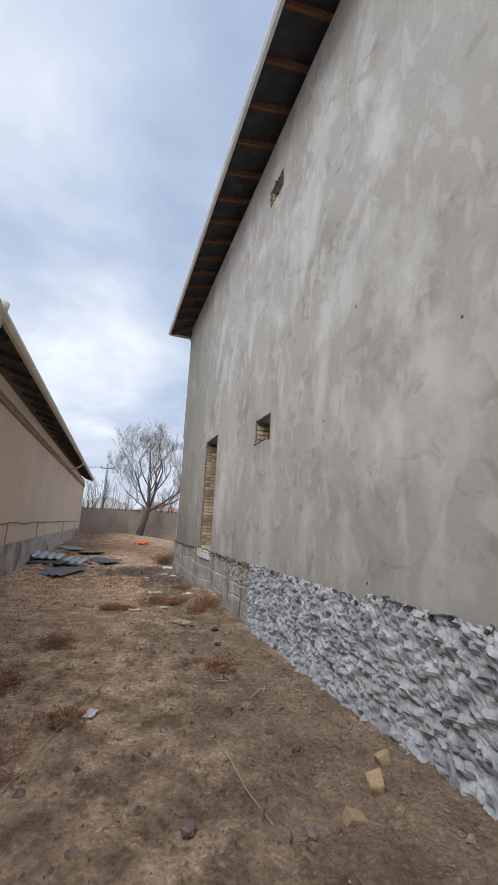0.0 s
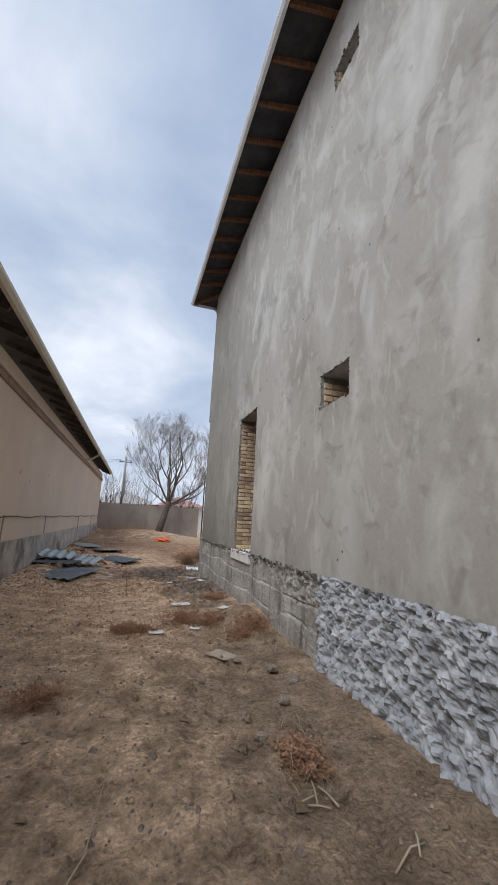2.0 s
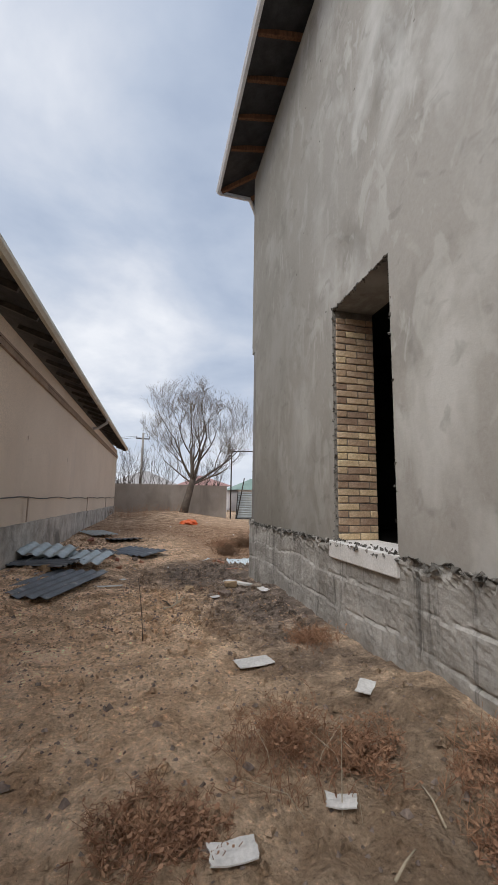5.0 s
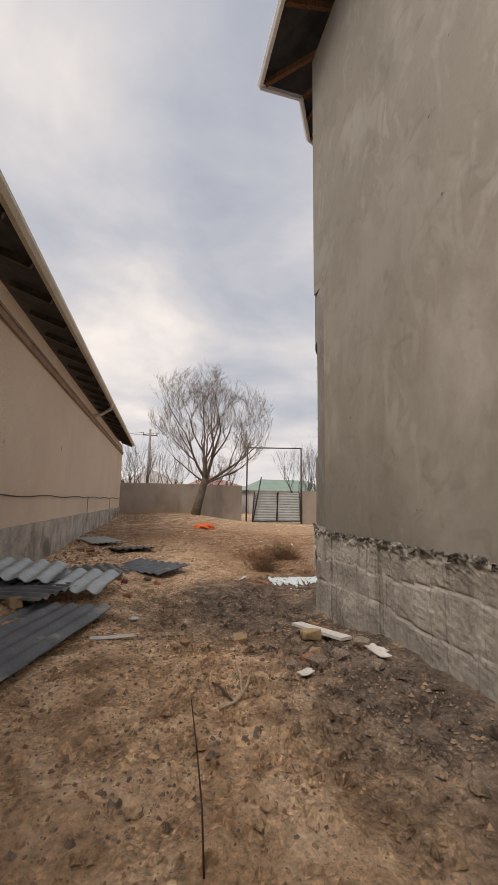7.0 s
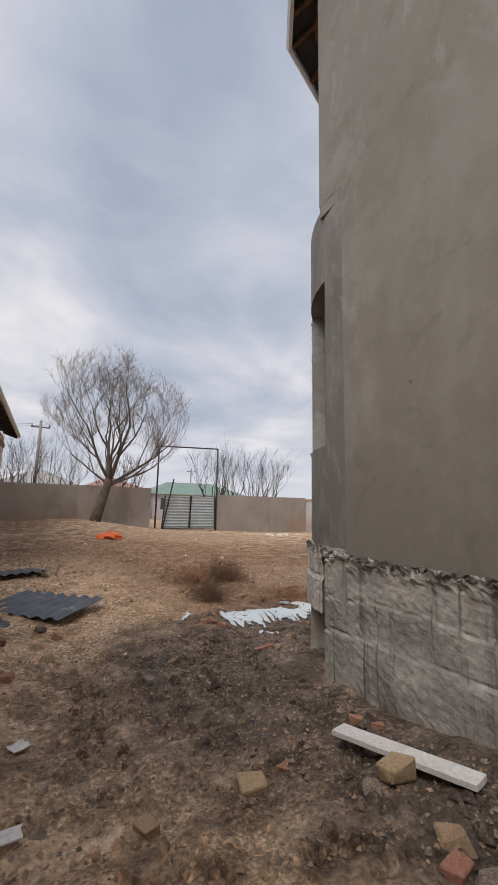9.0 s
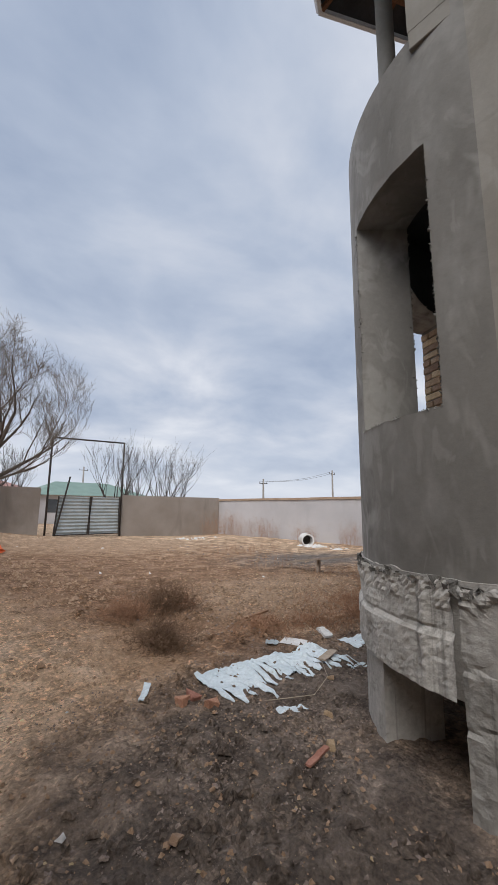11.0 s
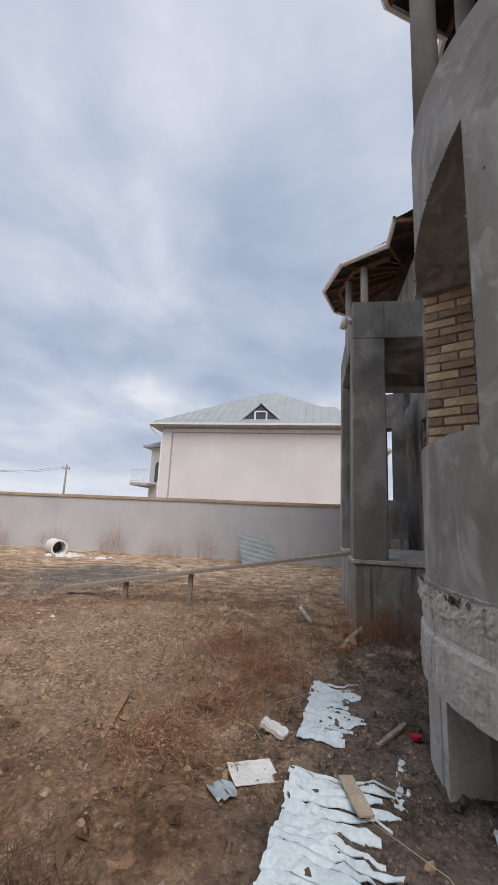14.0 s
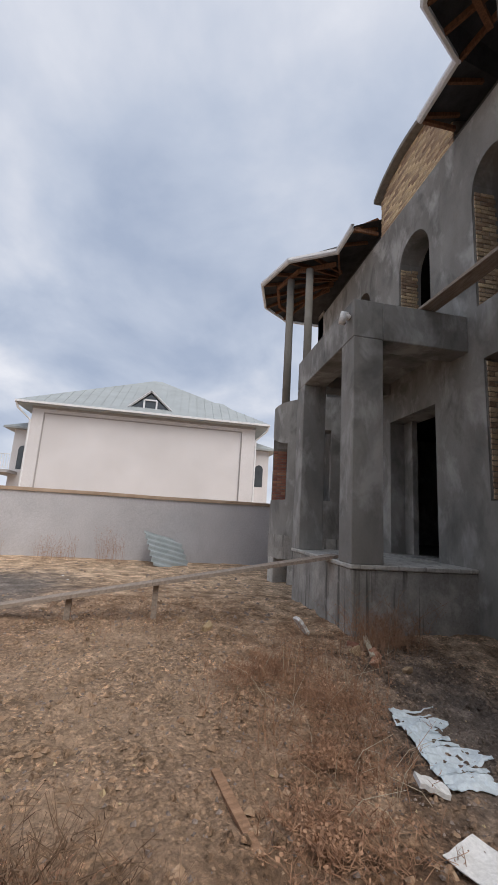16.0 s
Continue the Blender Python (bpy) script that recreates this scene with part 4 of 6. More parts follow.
# a plank that sticks out from the opening beside the porch, a lamp holder on the beam
bevelled("scaffold_plank", -1.0, -0.13, 0, 1.0, 0.13, 0.05, M["wood"], house, 0.005, m=pose(6.05, 8.25, 4.585, 0, 1.5, 4))
lamp = Soup()
lamp.tube([(PX0 - 0.02 + 0.16, PY + 0.02, 4.38), (PX0 + 0.14, PY + 0.10, 4.36), (PX0 + 0.12, PY + 0.13, 4.20)], [0.02, 0.05, 0.055], 10)
lamp.tube([(PX0 + 0.14, PY + 0.0, 4.30), (PX0 + 0.14, PY + 0.06, 4.34)], [0.05, 0.04], 8)
tagged(lamp.make("wall_lamp", M["white_stuff"], house, True), "white lamp holder on the porch beam")

# ---------------------------------------------------------------- the long neighbouring building
def LX(y):
    return -1.93 + 0.018 * (y - 8.0)


def neighbour():
    b = thing("long_house", "long low cream-painted building with brown mouldings and a dirty concrete plinth", "building")
    y0, y1 = -14.0, 25.6
    pl = lambda s, d, z: (LX(s) + 0.06 - d, s, z)
    wl = lambda s, d, z: (LX(s) - d, s, z)
    wall("plinth", steps(y0, y1, 0.5), pl, const(-0.3), lambda s: 0.80 + jag(s, 21, 0.02), [], 0.4, M["plinth_dirty"], b)
    wall("wall", steps(y0, y1, 1.0), wl, const(0.7), const(4.05), [], 0.4, M["cream"], b)
    wall("end_wall", [LX(y1) - 6.0, LX(y1) - 0.4], lambda s, d, z: (s, y1 - d, z), const(-0.3), const(4.05), [], 0.3, M["cream"], b)
    mould = Soup()
    for s0 in steps(y0, y1, 1.0)[:-1]:
        s1 = s0 + 1.0
        for z, h, o in ((3.58, 0.10, 0.05), (3.68, 0.04, 0.07)):
            v = [(LX(s0), s0, z), (LX(s1), s1, z), (LX(s1), s1, z + h), (LX(s0), s0, z + h), (LX(s0) + o, s0, z), (LX(s1) + o, s1, z), (LX(s1) + o, s1, z + h), (LX(s0) + o, s0, z + h)]
            mould.add(v, [(4, 5, 6, 7), (0, 1, 5, 4), (3, 7, 6, 2)])
    mould.make("moulding", M["brown_trim"], b)
    cable = Soup()
    pts = []
    for s in steps(y0, y1, 0.6):
        pts.append((LX(s) + 0.025, s, 1.27 + 0.02 * math.sin(s * 2.3)))
    cable.tube(pts, [0.011] * len(pts), 5)
    tagged(cable.make("cable", M["iron"], b), "dark cable along the wall")
    for s in (-3.4, 2.6, 5.4, 9.1, 15.8, 21.0):
        sp = Soup()
        sp.box(LX(s) + 0.062, s, 0.82, LX(s) + 0.075, s + 0.055, 1.30)
        sp.make("conduit", M["brown_trim"], b)
    for s, z, r in ((6.3, 2.2, 0.05), (6.8, 1.95, 0.035), (7.1, 2.05, 0.03), (9.0, 2.4, 0.045), (9.3, 2.0, 0.03), (12.5, 2.3, 0.04)):
        sp = Soup()
        pts = [(LX(s) + 0.004, s + r * random.uniform(0.5, 1) * math.cos(k * 1.05), z + 1.6 * r * random.uniform(0.5, 1) * math.sin(k * 1.05)) for k in range(6)]
        sp.add(pts, [(0, 1, 2, 3, 4, 5)])
        tagged(sp.make("chipped_patch", M["brown_trim"], b), "chip in the paint showing brown render")
    # roof with exposed rafters and a cream gutter
    ez, ox = 4.20, 0.50
    roof = Soup()
    for s0 in steps(y0, y1 + 0.4, 1.0)[:-1]:
        s1 = s0 + (y1 + 0.4 - y0) / math.ceil(y1 + 0.4 - y0)
        a0, a1 = LX(s0), LX(s1)
        q = [(a0 + ox, s0, ez), (a1 + ox, s1, ez), (a1 - 3.2, s1, ez + 1.1), (a0 - 3.2, s0, ez + 1.1)]
        roof.add(q, [(0, 1, 2, 3)], 0)
        roof.add([(p[0], p[1], p[2] - 0.03) for p in q], [(3, 2, 1, 0)], 1)
        q = [(a0 - 3.2, s0, ez + 1.1), (a1 - 3.2, s1, ez + 1.1), (a1 - 6.6, s1, ez), (a0 - 6.6, s0, ez)]
        roof.add(q, [(0, 1, 2, 3)], 0)
    roof.make("roof", [M["roof_sheet"], M["underside"]], b)
    raft = Pieces("rafter", M["iron"], b)
    for s in steps(y0, y1 + 0.3, 0.95):
        raft.beam((LX(s) + ox - 0.02, s, ez - 0.08), (LX(s) - 0.1, s, ez + 0.13), 0.06, 0.12)
    gut = Soup()
    prof = [(0.0, 0.05), (0.09, 0.05), (0.10, -0.02), (0.06, -0.08), (0.0, -0.08)]
    ss = steps(y0, y1 + 0.4, 2.0)
    v = [(LX(s) + ox + a_, s, ez + b_) for s in ss for a_, b_ in prof]
    n = len(prof)
    gut.add(v, [(k * n + j, k * n + (j + 1) % n, (k + 1) * n + (j + 1) % n, (k + 1) * n + j) for k in range(len(ss) - 1) for j in range(n)] + [tuple(range(n)), tuple(range(len(v) - n, len(v)))])
    gut.make("gutter", M["cream_trim"], b)
    for s in (0.9, 15.8):
        p = Soup()
        x = LX(s)
        p.tube([(x + ox + 0.05, s, ez - 0.02), (x + ox + 0.05, s, ez - 0.22), (x + 0.28, s, ez - 0.42), (x + 0.08, s, ez - 0.46)], [0.055, 0.05, 0.05, 0.05], 10)
        if s < 5:
            p.tube([(x + ox + 0.05, s, ez + 0.10), (x + ox + 0.05, s, ez - 0.06)], [0.10, 0.07], 12)
        tagged(p.make("downpipe", M["gutter"], b, True), "white bent rainwater spout")


neighbour()


# ---------------------------------------------------------------- yard walls and gate
def fence_wall(name, p, q, z0, z1, mat, label, cap_mat=None, thick=0.25, wob=0.0):
    d = Vector((q[0] - p[0], q[1] - p[1], 0))
    L = d.length
    d.normalize()
    s_ = Vector((-d.y, d.x, 0))
    w = wall(name, steps(0, L, 0.5), lambda s, t, z: tuple(Vector((p[0], p[1], z)) + d * s + s_ * t), const(z0), lambda s: z1 + wob * noise.noise((s * 0.6, 2, z1)), [], thick, mat)
    tagged(w, label, "wall", kind="structure")
    if cap_mat:
        wall("coping", steps(0, L, 0.5), lambda s, t, z: tuple(Vector((p[0], p[1], z)) + d * s + s_ * (t - 0.05)), lambda s: z1 + 0.002 + wob * noise.noise((s * 0.6, 2, z1)), lambda s: z1 + 0.11 + wob * noise.noise((s * 0.6, 2, z1)), [], thick + 0.1, cap_mat, w)
    return w


fence_east = fence_wall("wall_east", (15.5, 30.0), (15.9, -14.0), -0.6, 1.74, M["fence"], "pale rendered yard wall with a brown coping", M["coping"], wob=0.015)
fence_north_a = fence_wall("wall_north", (-8.0, 27.0), (5.35, 27.0), -0.4, 2.16, M["fence_tan"], "tan rendered yard wall with dark damp stains", wob=0.03)
fence_north_b = fence_wall("wall_north", (9.25, 27.0), (15.5, 27.0), -0.5, 1.92, M["fence_tan"], "tan rendered yard wall beside the gate", wob=0.03)
for x in (2.45, -0.9):
    sp = Soup()
    sp.box(x, 26.975, 0.2, x + 0.10, 26.998, 2.1)
    sp.make("pilaster", M["fence_tan"], fence_north_a)


def gate():
    g = thing("gate", "shut corrugated galvanised gate leaning in a dark pipe frame", "gate", at=(0, 0, 0))
    fr = Soup()
    y = 26.9
    fr.tube([(5.62, y, -0.2), (5.62, y, 4.50)], [0.045, 0.045], 8)
    fr.tube([(9.12, y, -0.2), (9.12, y, 4.62)], [0.045, 0.045], 8)
    fr.tube([(5.62, y, 4.48), (9.12, y, 4.60)], [0.04, 0.04], 8)
    fr.make("frame", M["iron"], g, True)
    for x0, x1, lean in ((5.95, 7.5, 0.12), (7.54, 9.05, -0.03)):
        sp = Soup()
        nz = 44
        v = []
        for k in range(nz + 1):
            z = -0.02 + 1.75 * k / nz
            off = 0.018 * math.sin(k / nz * 2 * math.pi * 11)
            for xx in (x0, x1):
                v.append((xx + lean * z / 1.75, y + off - 0.03, z + 0.05))
        f = [(2 * k, 2 * k + 1, 2 * k + 3, 2 * k + 2) for k in range(nz)]
        sp.add(v, f)
        sp.add([(p[0], p[1] + 0.012, p[2]) for p in v], [q[::-1] for q in f])
        leaf = sp.make("leaf", M["galv"], g)
        bar = Soup()
        for xx in (x0 + 0.02, x1 - 0.02):
            bar.beam((xx, y - 0.07, 0.0), (xx + lean, y - 0.07, 1.8), 0.05, 0.05)
        bar.beam((x0, y - 0.07, 0.03), (x1, y - 0.07, 0.03), 0.04, 0.05)
        bar.make("bar", M["iron"], leaf)
    post = Soup()
    post.beam((6.0, y - 0.12, 0.0), (6.5, y - 0.12, 2.7), 0.06, 0.06)
    post.make("prop", M["iron"], g)


gate()


# ---------------------------------------------------------------- the white house beyond the wall
def white_house():
    h = thing("white_house", "large white rendered house with a pale metal hipped roof", "house")
    X0, X1, Y0, Y1, ZT = 31.0, 48.0, 6.3, 22.1, 8.15
    bevelled("wall", X0, Y0, -1, X1, Y1, ZT, M["white_wall"], h, 0.02)
    fr = Soup()
    for y0, y1 in ((Y0, Y0 + 1.0), (Y1 - 0.75, Y1)):
        fr.box(X0 - 0.12, y0, -1, X0, y1, ZT - 0.45)
    fr.box(X0 - 0.12, Y0, ZT - 0.45, X0, Y1, ZT)
    fr.make("raised_frame", M["white_wall"], h)
    ln = Soup()
    ln.box(X0 - 0.16, Y0 - 0.03, ZT - 0.22, X0 - 0.12, Y1 + 0.03, ZT + 0.05)
    ln.box(X0 - 0.05, Y0 + 1.0, ZT - 0.52, X0 - 0.002, Y1 - 0.75, ZT - 0.452)
    ln.box(X0 - 0.05, Y1 - 0.83, 0, X0 - 0.002, Y1 - 0.752, ZT - 0.52)
    ln.box(X0 - 0.05, Y0 + 1.002, 0, X0 - 0.002, Y0 + 1.08, ZT - 0.52)
    ln.make("moulding", M["grey_trim"], h)
    ex0, ey0, ey1, ez = X0 - 0.75, Y0 - 0.95, Y1 + 0.95, ZT + 0.15
    ry0, ry1, rz, rx = 14.0, 14.7, ez + 4.9, X0 + 7.0
    v = [(ex0, ey0, ez), (ex0, ey1, ez), (X1, ey1, ez), (X1, ey0, ez), (rx, ry0, rz), (rx, ry1, rz), (ex0, ey0, ez - 0.22), (ex0, ey1, ez - 0.22), (X1, ey1, ez - 0.22), (X1, ey0, ez - 0.22)]
    mesh_ob("roof", v, [(0, 4, 5, 1), (1, 5, 2), (0, 3, 4), (2, 5, 4, 3), (0, 1, 7, 6), (1, 2, 8, 7), (3, 0, 6, 9), (6, 7, 8, 9)], M["roof_sheet"], h)
    v = [(X0 + 1.0, ey0 + 0.4, ez + 0.2), (X0 + 1.0, ey1 - 0.4, ez + 0.2), (X1, ey1 - 0.4, ez), (X1, ey0 + 0.4, ez), (X0 + 7.5, ey0 + 2.9, ez + 3.6), (X0 + 7.5, ey1 - 2.9, ez + 3.6)]
    mesh_ob("cross_roof", v, [(0, 4, 5, 1), (1, 5, 2), (0, 3, 4), (2, 5, 4, 3)], M["roof_sheet"], h)
    for y in steps(ey0 + 0.5, ey1 - 0.5, 0.62):
        t = (y - ey0) / (ry0 - ey0) if y <= ry0 else (ey1 - y) / (ey1 - ry1) if y >= ry1 else 1.0
        seams = Soup()
        seams.beam((ex0, y, ez + 0.01), (ex0 + (rx - ex0) * t, y, ez + 0.01 + (rz - ez) * t), 0.03, 0.05)
        seams.make("roof_seam", M["roof_sheet"], h)
    # dormer
    yc, w, hz = 14.25, 1.75, 1.55
    d = Soup()
    d.add([(ex0 + 0.6, yc - w, ez + 0.25), (ex0 + 0.6, yc + w, ez + 0.25), (ex0 + 0.6, yc, ez + 0.25 + hz), (rx - 1, yc, ez + 0.25 + hz), (rx - 3, yc - w, ez + 0.4), (rx - 3, yc + w, ez + 0.4)], [(0, 2, 3, 4), (1, 5, 3, 2)])
    d.make("dormer_roof", M["roof_sheet"], h)
    dw = Soup()
    dw.add([(ex0 + 0.8, yc - w * 0.86, ez + 0.28), (ex0 + 0.8, yc + w * 0.86, ez + 0.28), (ex0 + 0.8, yc, ez + 0.25 + hz * 0.86)], [(0, 2, 1)])
    dw.make("dormer_window", M["glass"], h)
    df = Soup()
    x = ex0 + 0.74
    df.beam((x, yc - w, ez + 0.27), (x, yc + w, ez + 0.27), 0.1, 0.12)
    df.beam((x, yc - w, ez + 0.25), (x, yc, ez + 0.25 + hz), 0.12, 0.14)
    df.beam((x, yc + w, ez + 0.25), (x, yc, ez + 0.25 + hz), 0.12, 0.14)
    for yy in (-0.45, 0.45):
        df.beam((x, yc + yy, ez + 0.3), (x, yc + yy, ez + 1.1), 0.12, 0.12)
    df.beam((x, yc - 0.45, ez + 1.1), (x, yc + 0.45, ez + 1.1), 0.12, 0.10)
    df.make("dormer_frame", M["gutter"], h)
    g = Soup()
    g.box(ex0 - 0.12, ey0, ez - 0.16, ex0 - 0.002, ey1, ez - 0.02)
    g.tube([(ex0, ey1 - 0.05, ez - 0.1), (ex0 + 0.2, ey1 - 0.15, ez - 0.5), (X0 - 0.1, Y1 + 0.06, ez - 1.2), (X0 - 0.1, Y1 + 0.06, 0)], [0.07] * 4, 8)
    g.tube([(ex0, ey0 + 0.05, ez - 0.1), (ex0 + 0.2, ey0 + 0.15, ez - 0.5), (X0 - 0.1, Y0 - 0.06, ez - 1.2), (X0 - 0.1, Y0 - 0.06, 0)], [0.07] * 4, 8)
    g.make("gutter", M["gutter"], h)
    # lower wings at both ends, with arched windows and a balcony
    for y0, y1, s in ((Y1, Y1 + 1.5, 1), (Y0 - 1.5, Y0, -1)):
        bevelled("wing", X0 + 1.5, y0, -1, X1 - 3, y1, 6.9, M["white_wall"], h, 0.02)
        w = Soup()
        ye, yw = (y1, y0) if s > 0 else (y0, y1)
        v = [(X0 + 1.0, ye + s * 0.6, 6.75), (X1 - 3, ye + s * 0.6, 6.75), (X1 - 3, yw, 7.5), (X0 + 2.2, yw, 7.5), (X0 + 1.0, yw, 6.75), (X0 + 1.0, ye + s * 0.6, 6.62), (X0 + 1.0, yw, 6.62), (X1 - 3, ye + s * 0.6, 6.62)]
        w.add(v, [(0, 1, 2, 3), (0, 3, 4), (0, 4, 6, 5), (5, 6, 7)])
        w.make("wing_roof", M["roof_sheet"], h)
        for zc, hh in ((4.6, 1.7), (0.9, 2.0)):
            wn = Soup()
            ym = (y0 + y1) / 2
            pts = [(X0 + 1.49, ym - 0.32, zc - hh / 2), (X0 + 1.49, ym + 0.32, zc - hh / 2)] + [(X0 + 1.49, ym + 0.32 * math.cos(math.pi * k / 8), zc + hh / 2 - 0.3 + 0.32 * math.sin(math.pi * k / 8)) for k in range(9)]
            wn.add(pts, [tuple(range(len(pts)))[::-1]])
            wn.make("window", M["glass"], h)
    bal = Soup()
    bal.box(X0 - 0.2, Y1 + 0.9, 3.35, X0 + 4, Y1 + 2.4, 3.55)
    bal.make("balcony", M["grey_trim"], h)
    rl = Soup()
    for y in steps(Y1 + 0.95, Y1 + 2.35, 0.16):
        rl.tube([(X0 - 0.15, y, 3.55), (X0 - 0.15, y, 4.6)], [0.018] * 2, 4)
    for z in (3.7, 4.6):
        rl.tube([(X0 - 0.15, Y1 + 0.9, z), (X0 - 0.15, Y1 + 2.4, z)], [0.025] * 2, 4)
    rl.make("railing", M["gutter"], h)


white_house()

# ---------------------------------------------------------------- far things
def far_house(x0, x1, y, zw, zr, mat, label):
    h = thing("far_house", label, "house")
    bevelled("wall", x0, y, -1, x1, y + 8, zw, M["white_wall"], h, 0.02)
    v = [(x0 - 0.5, y - 0.5, zw - 0.1), (x1 + 0.5, y - 0.5, zw - 0.1), (x1 + 0.5, y + 8.5, zw - 0.1), (x0 - 0.5, y + 8.5, zw - 0.1), (x0 + 2.5, y + 4, zr), (x1 - 2.5, y + 4, zr)]
    mesh_ob("roof", v, [(0, 1, 5, 4), (1, 2, 5), (2, 3, 4, 5), (3, 0, 4), (3, 2, 1, 0)], mat, h)
    for x in steps(x0 + 0.8, x1 - 1.6, 2.4):
        w = Soup()
        w.box(x, y - 0.03, zw - 1.7, x + 1.0, y - 0.002, zw - 0.5)
        w.make("window", M["glass"], h)


far_house(10.5, 21.0, 47.0, 2.5, 3.9, M["roof_green"], "far low house under a green metal roof")
far_house(3.6, 8.6, 44.0, 2.8, 4.0, M["roof_red"], "far low house under a red metal roof")
far_house(-3.0, 2.6, 41.0, 2.7, 4.1, M["grey_trim"], "far low house under a dark grey roof")
far_house(-16.0, -8.0, 60.0, 3.0, 5.0, M["grey_trim"], "far low house under a dull roof")


def utility_pole(x, y, z, arm=True):
    p = thing("utility_pole", "grey concrete utility pole with a crossarm and insulators", "pole", "utility poles", at=(x, y, 0))
    s = Soup()
    s.tube([(0, 0, -0.3), (0, 0, z)], [0.13, 0.085], 8)
    s.make("post", M["pole"], p, True)
    if arm:
        b = Soup()
        b.beam((-0.55, 0, z - 0.45), (0.55, 0, z - 0.45), 0.07, 0.07)
        for k in (-0.5, 0, 0.5):
            b.tube([(k, 0, z - 0.42), (k, 0, z - 0.25)], [0.035, 0.025], 6)
        b.make("crossarm", M["iron"], p)
    return p


POLES = [(-0.35, 34.0, 6.5), (-14.0, 40.0, 6.5), (28.8, 36.7, 4.3), (40.6, 36.7, 6.0), (19.0, 60.0, 6.5)]
for q in POLES:
    utility_pole(*q)
wires = Soup()
for a_, b_ in ((0, 1), (2, 3)):
    p, q = POLES[a_], POLES[b_]
    for off in (-0.45, 0.45):
        pts = [(p[0] + (q[0] - p[0]) * k / 8 + off, p[1] + (q[1] - p[1]) * k / 8, p[2] - 0.25 + (q[2] - p[2]) * k / 8 - 0.35 * math.sin(math.pi * k / 8)) for k in range(9)]
        wires.tube(pts, [0.012] * 9, 4)
tagged(wires.make("power_line", M["iron"]), "thin sagging dark wires between the poles", "cable")


# ---------------------------------------------------------------- trees
def grow(sp, p, d, length, r, depth, rnd, spread, up, twigs, kids=(3, 5)):
    n = 4 if depth > 1 else 3
    pts, radii = [Vector(p)], [r]
    d = Vector(d).normalized()
    for k in range(n):
        d = (d + Vector((rnd.uniform(-1, 1), rnd.uniform(-1, 1), rnd.uniform(-0.6, 1))) * 0.16 + Vector((0, 0, up))).normalized()
        pts.append(pts[-1] + d * (length / n))
        radii.append(r * (1 - 0.62 * (k + 1) / n))
    sides = 8 if r > 0.08 else 5 if r > 0.02 else 3
    (sp if depth > 1 else twigs).tube(pts, radii, sides, 0, False)
    if depth == 0:
        return
    for c in range(rnd.randint(*kids)):
        t = rnd.uniform(0.35, 1.0) if c else 1.0
        k = min(n - 1, int(t * n))
        q = pts[k].lerp(pts[k + 1], t * n - k) if t < 1 else pts[-1]
        side = Vector((rnd.uniform(-1, 1), rnd.uniform(-1, 1), rnd.uniform(-0.35, 0.7))).normalized()
        nd = (d * (1 - spread) + side * spread).normalized()
        grow(sp, q, nd, length * rnd.uniform(0.55, 0.82), max(0.0075, radii[k] * rnd.uniform(0.5, 0.7)), depth - 1, rnd, spread, up, twigs, kids)


def big_tree():
    rnd = random.Random(5)
    t = thing("tree", "tall bare winter tree with a rounded crown of fine twigs", "tree", at=(2.45, 26.2, 0))
    wood, twigs = Soup(), Soup()
    base = Vector((0, 0, 0.2))
    trunk = [base, base + Vector((0.22, 0, 0.9)), base + Vector((0.42, 0, 1.7)), base + Vector((0.55, 0, 2.3))]
    wood.tube(trunk, [0.30, 0.24, 0.21, 0.18], 10)
    top = trunk[-1]
    for d, L, r in (((-0.18, 0.1, 1.0), 3.0, 0.12), ((0.30, -0.1, 0.85), 3.0, 0.12), ((0.85, 0.1, 0.62), 2.9, 0.10), ((-0.62, -0.2, 0.85), 2.9, 0.09), ((0.1, 0.5, 0.9), 2.8, 0.09), ((0.0, -0.5, 0.9), 2.8, 0.08), ((0.9, -0.3, 0.35), 2.3, 0.07), ((-0.9, 0.2, 0.45), 2.4, 0.06)):
        grow(wood, top - Vector((0, 0, rnd.uniform(0, 0.4))), d, L, r, 5, rnd, 0.44, 0.06, twigs, (3, 4))
    # the crown keeps a rounded outline
    c = Vector((0.5, 0, 5.0))
    for soup in (wood, twigs):
        for k, p in enumerate(soup.v):
            d = Vector(p) - c
            e_ = math.sqrt((d.x / 3.9) ** 2 + (d.y / 3.5) ** 2 + (d.z / 3.3) ** 2)
            if e_ > 0.85 and p[2] > 2.4:
                soup.v[k] = tuple(c + d * ((0.85 + (e_ - 0.85) * 0.5) / e_))
    wood.make("trunk", M["bark"], t, True)
    tagged(twigs.make("twig", M["twig"], t), "fine pale twigs", kind="stuff")


big_tree()


def orchard_tree(x, y, h, seed):
    rnd = random.Random(seed)
    t = thing("orchard_tree", "small dark bare fruit tree with many upright limbs", "tree", "orchard trees behind the wall", at=(x, y, 0))
    wood, twigs = Soup(), Soup()
    wood.tube([(0, 0, -0.3), (0.03, 0, 1.0)], [0.12, 0.10], 7)
    for k in range(7):
        a_ = k * 0.9 + rnd.uniform(0, 0.5)
        grow(wood, (0.03, 0, rnd.uniform(0.7, 1.0)), (0.55 * math.cos(a_), 0.55 * math.sin(a_), 0.9), h * 0.42, 0.055, 3, rnd, 0.36, 0.10, twigs, (2, 4))
    wood.make("limb", M["bark_dark"], t, True)
    tagged(twigs.make("twig", M["bark_dark"], t), kind="stuff")


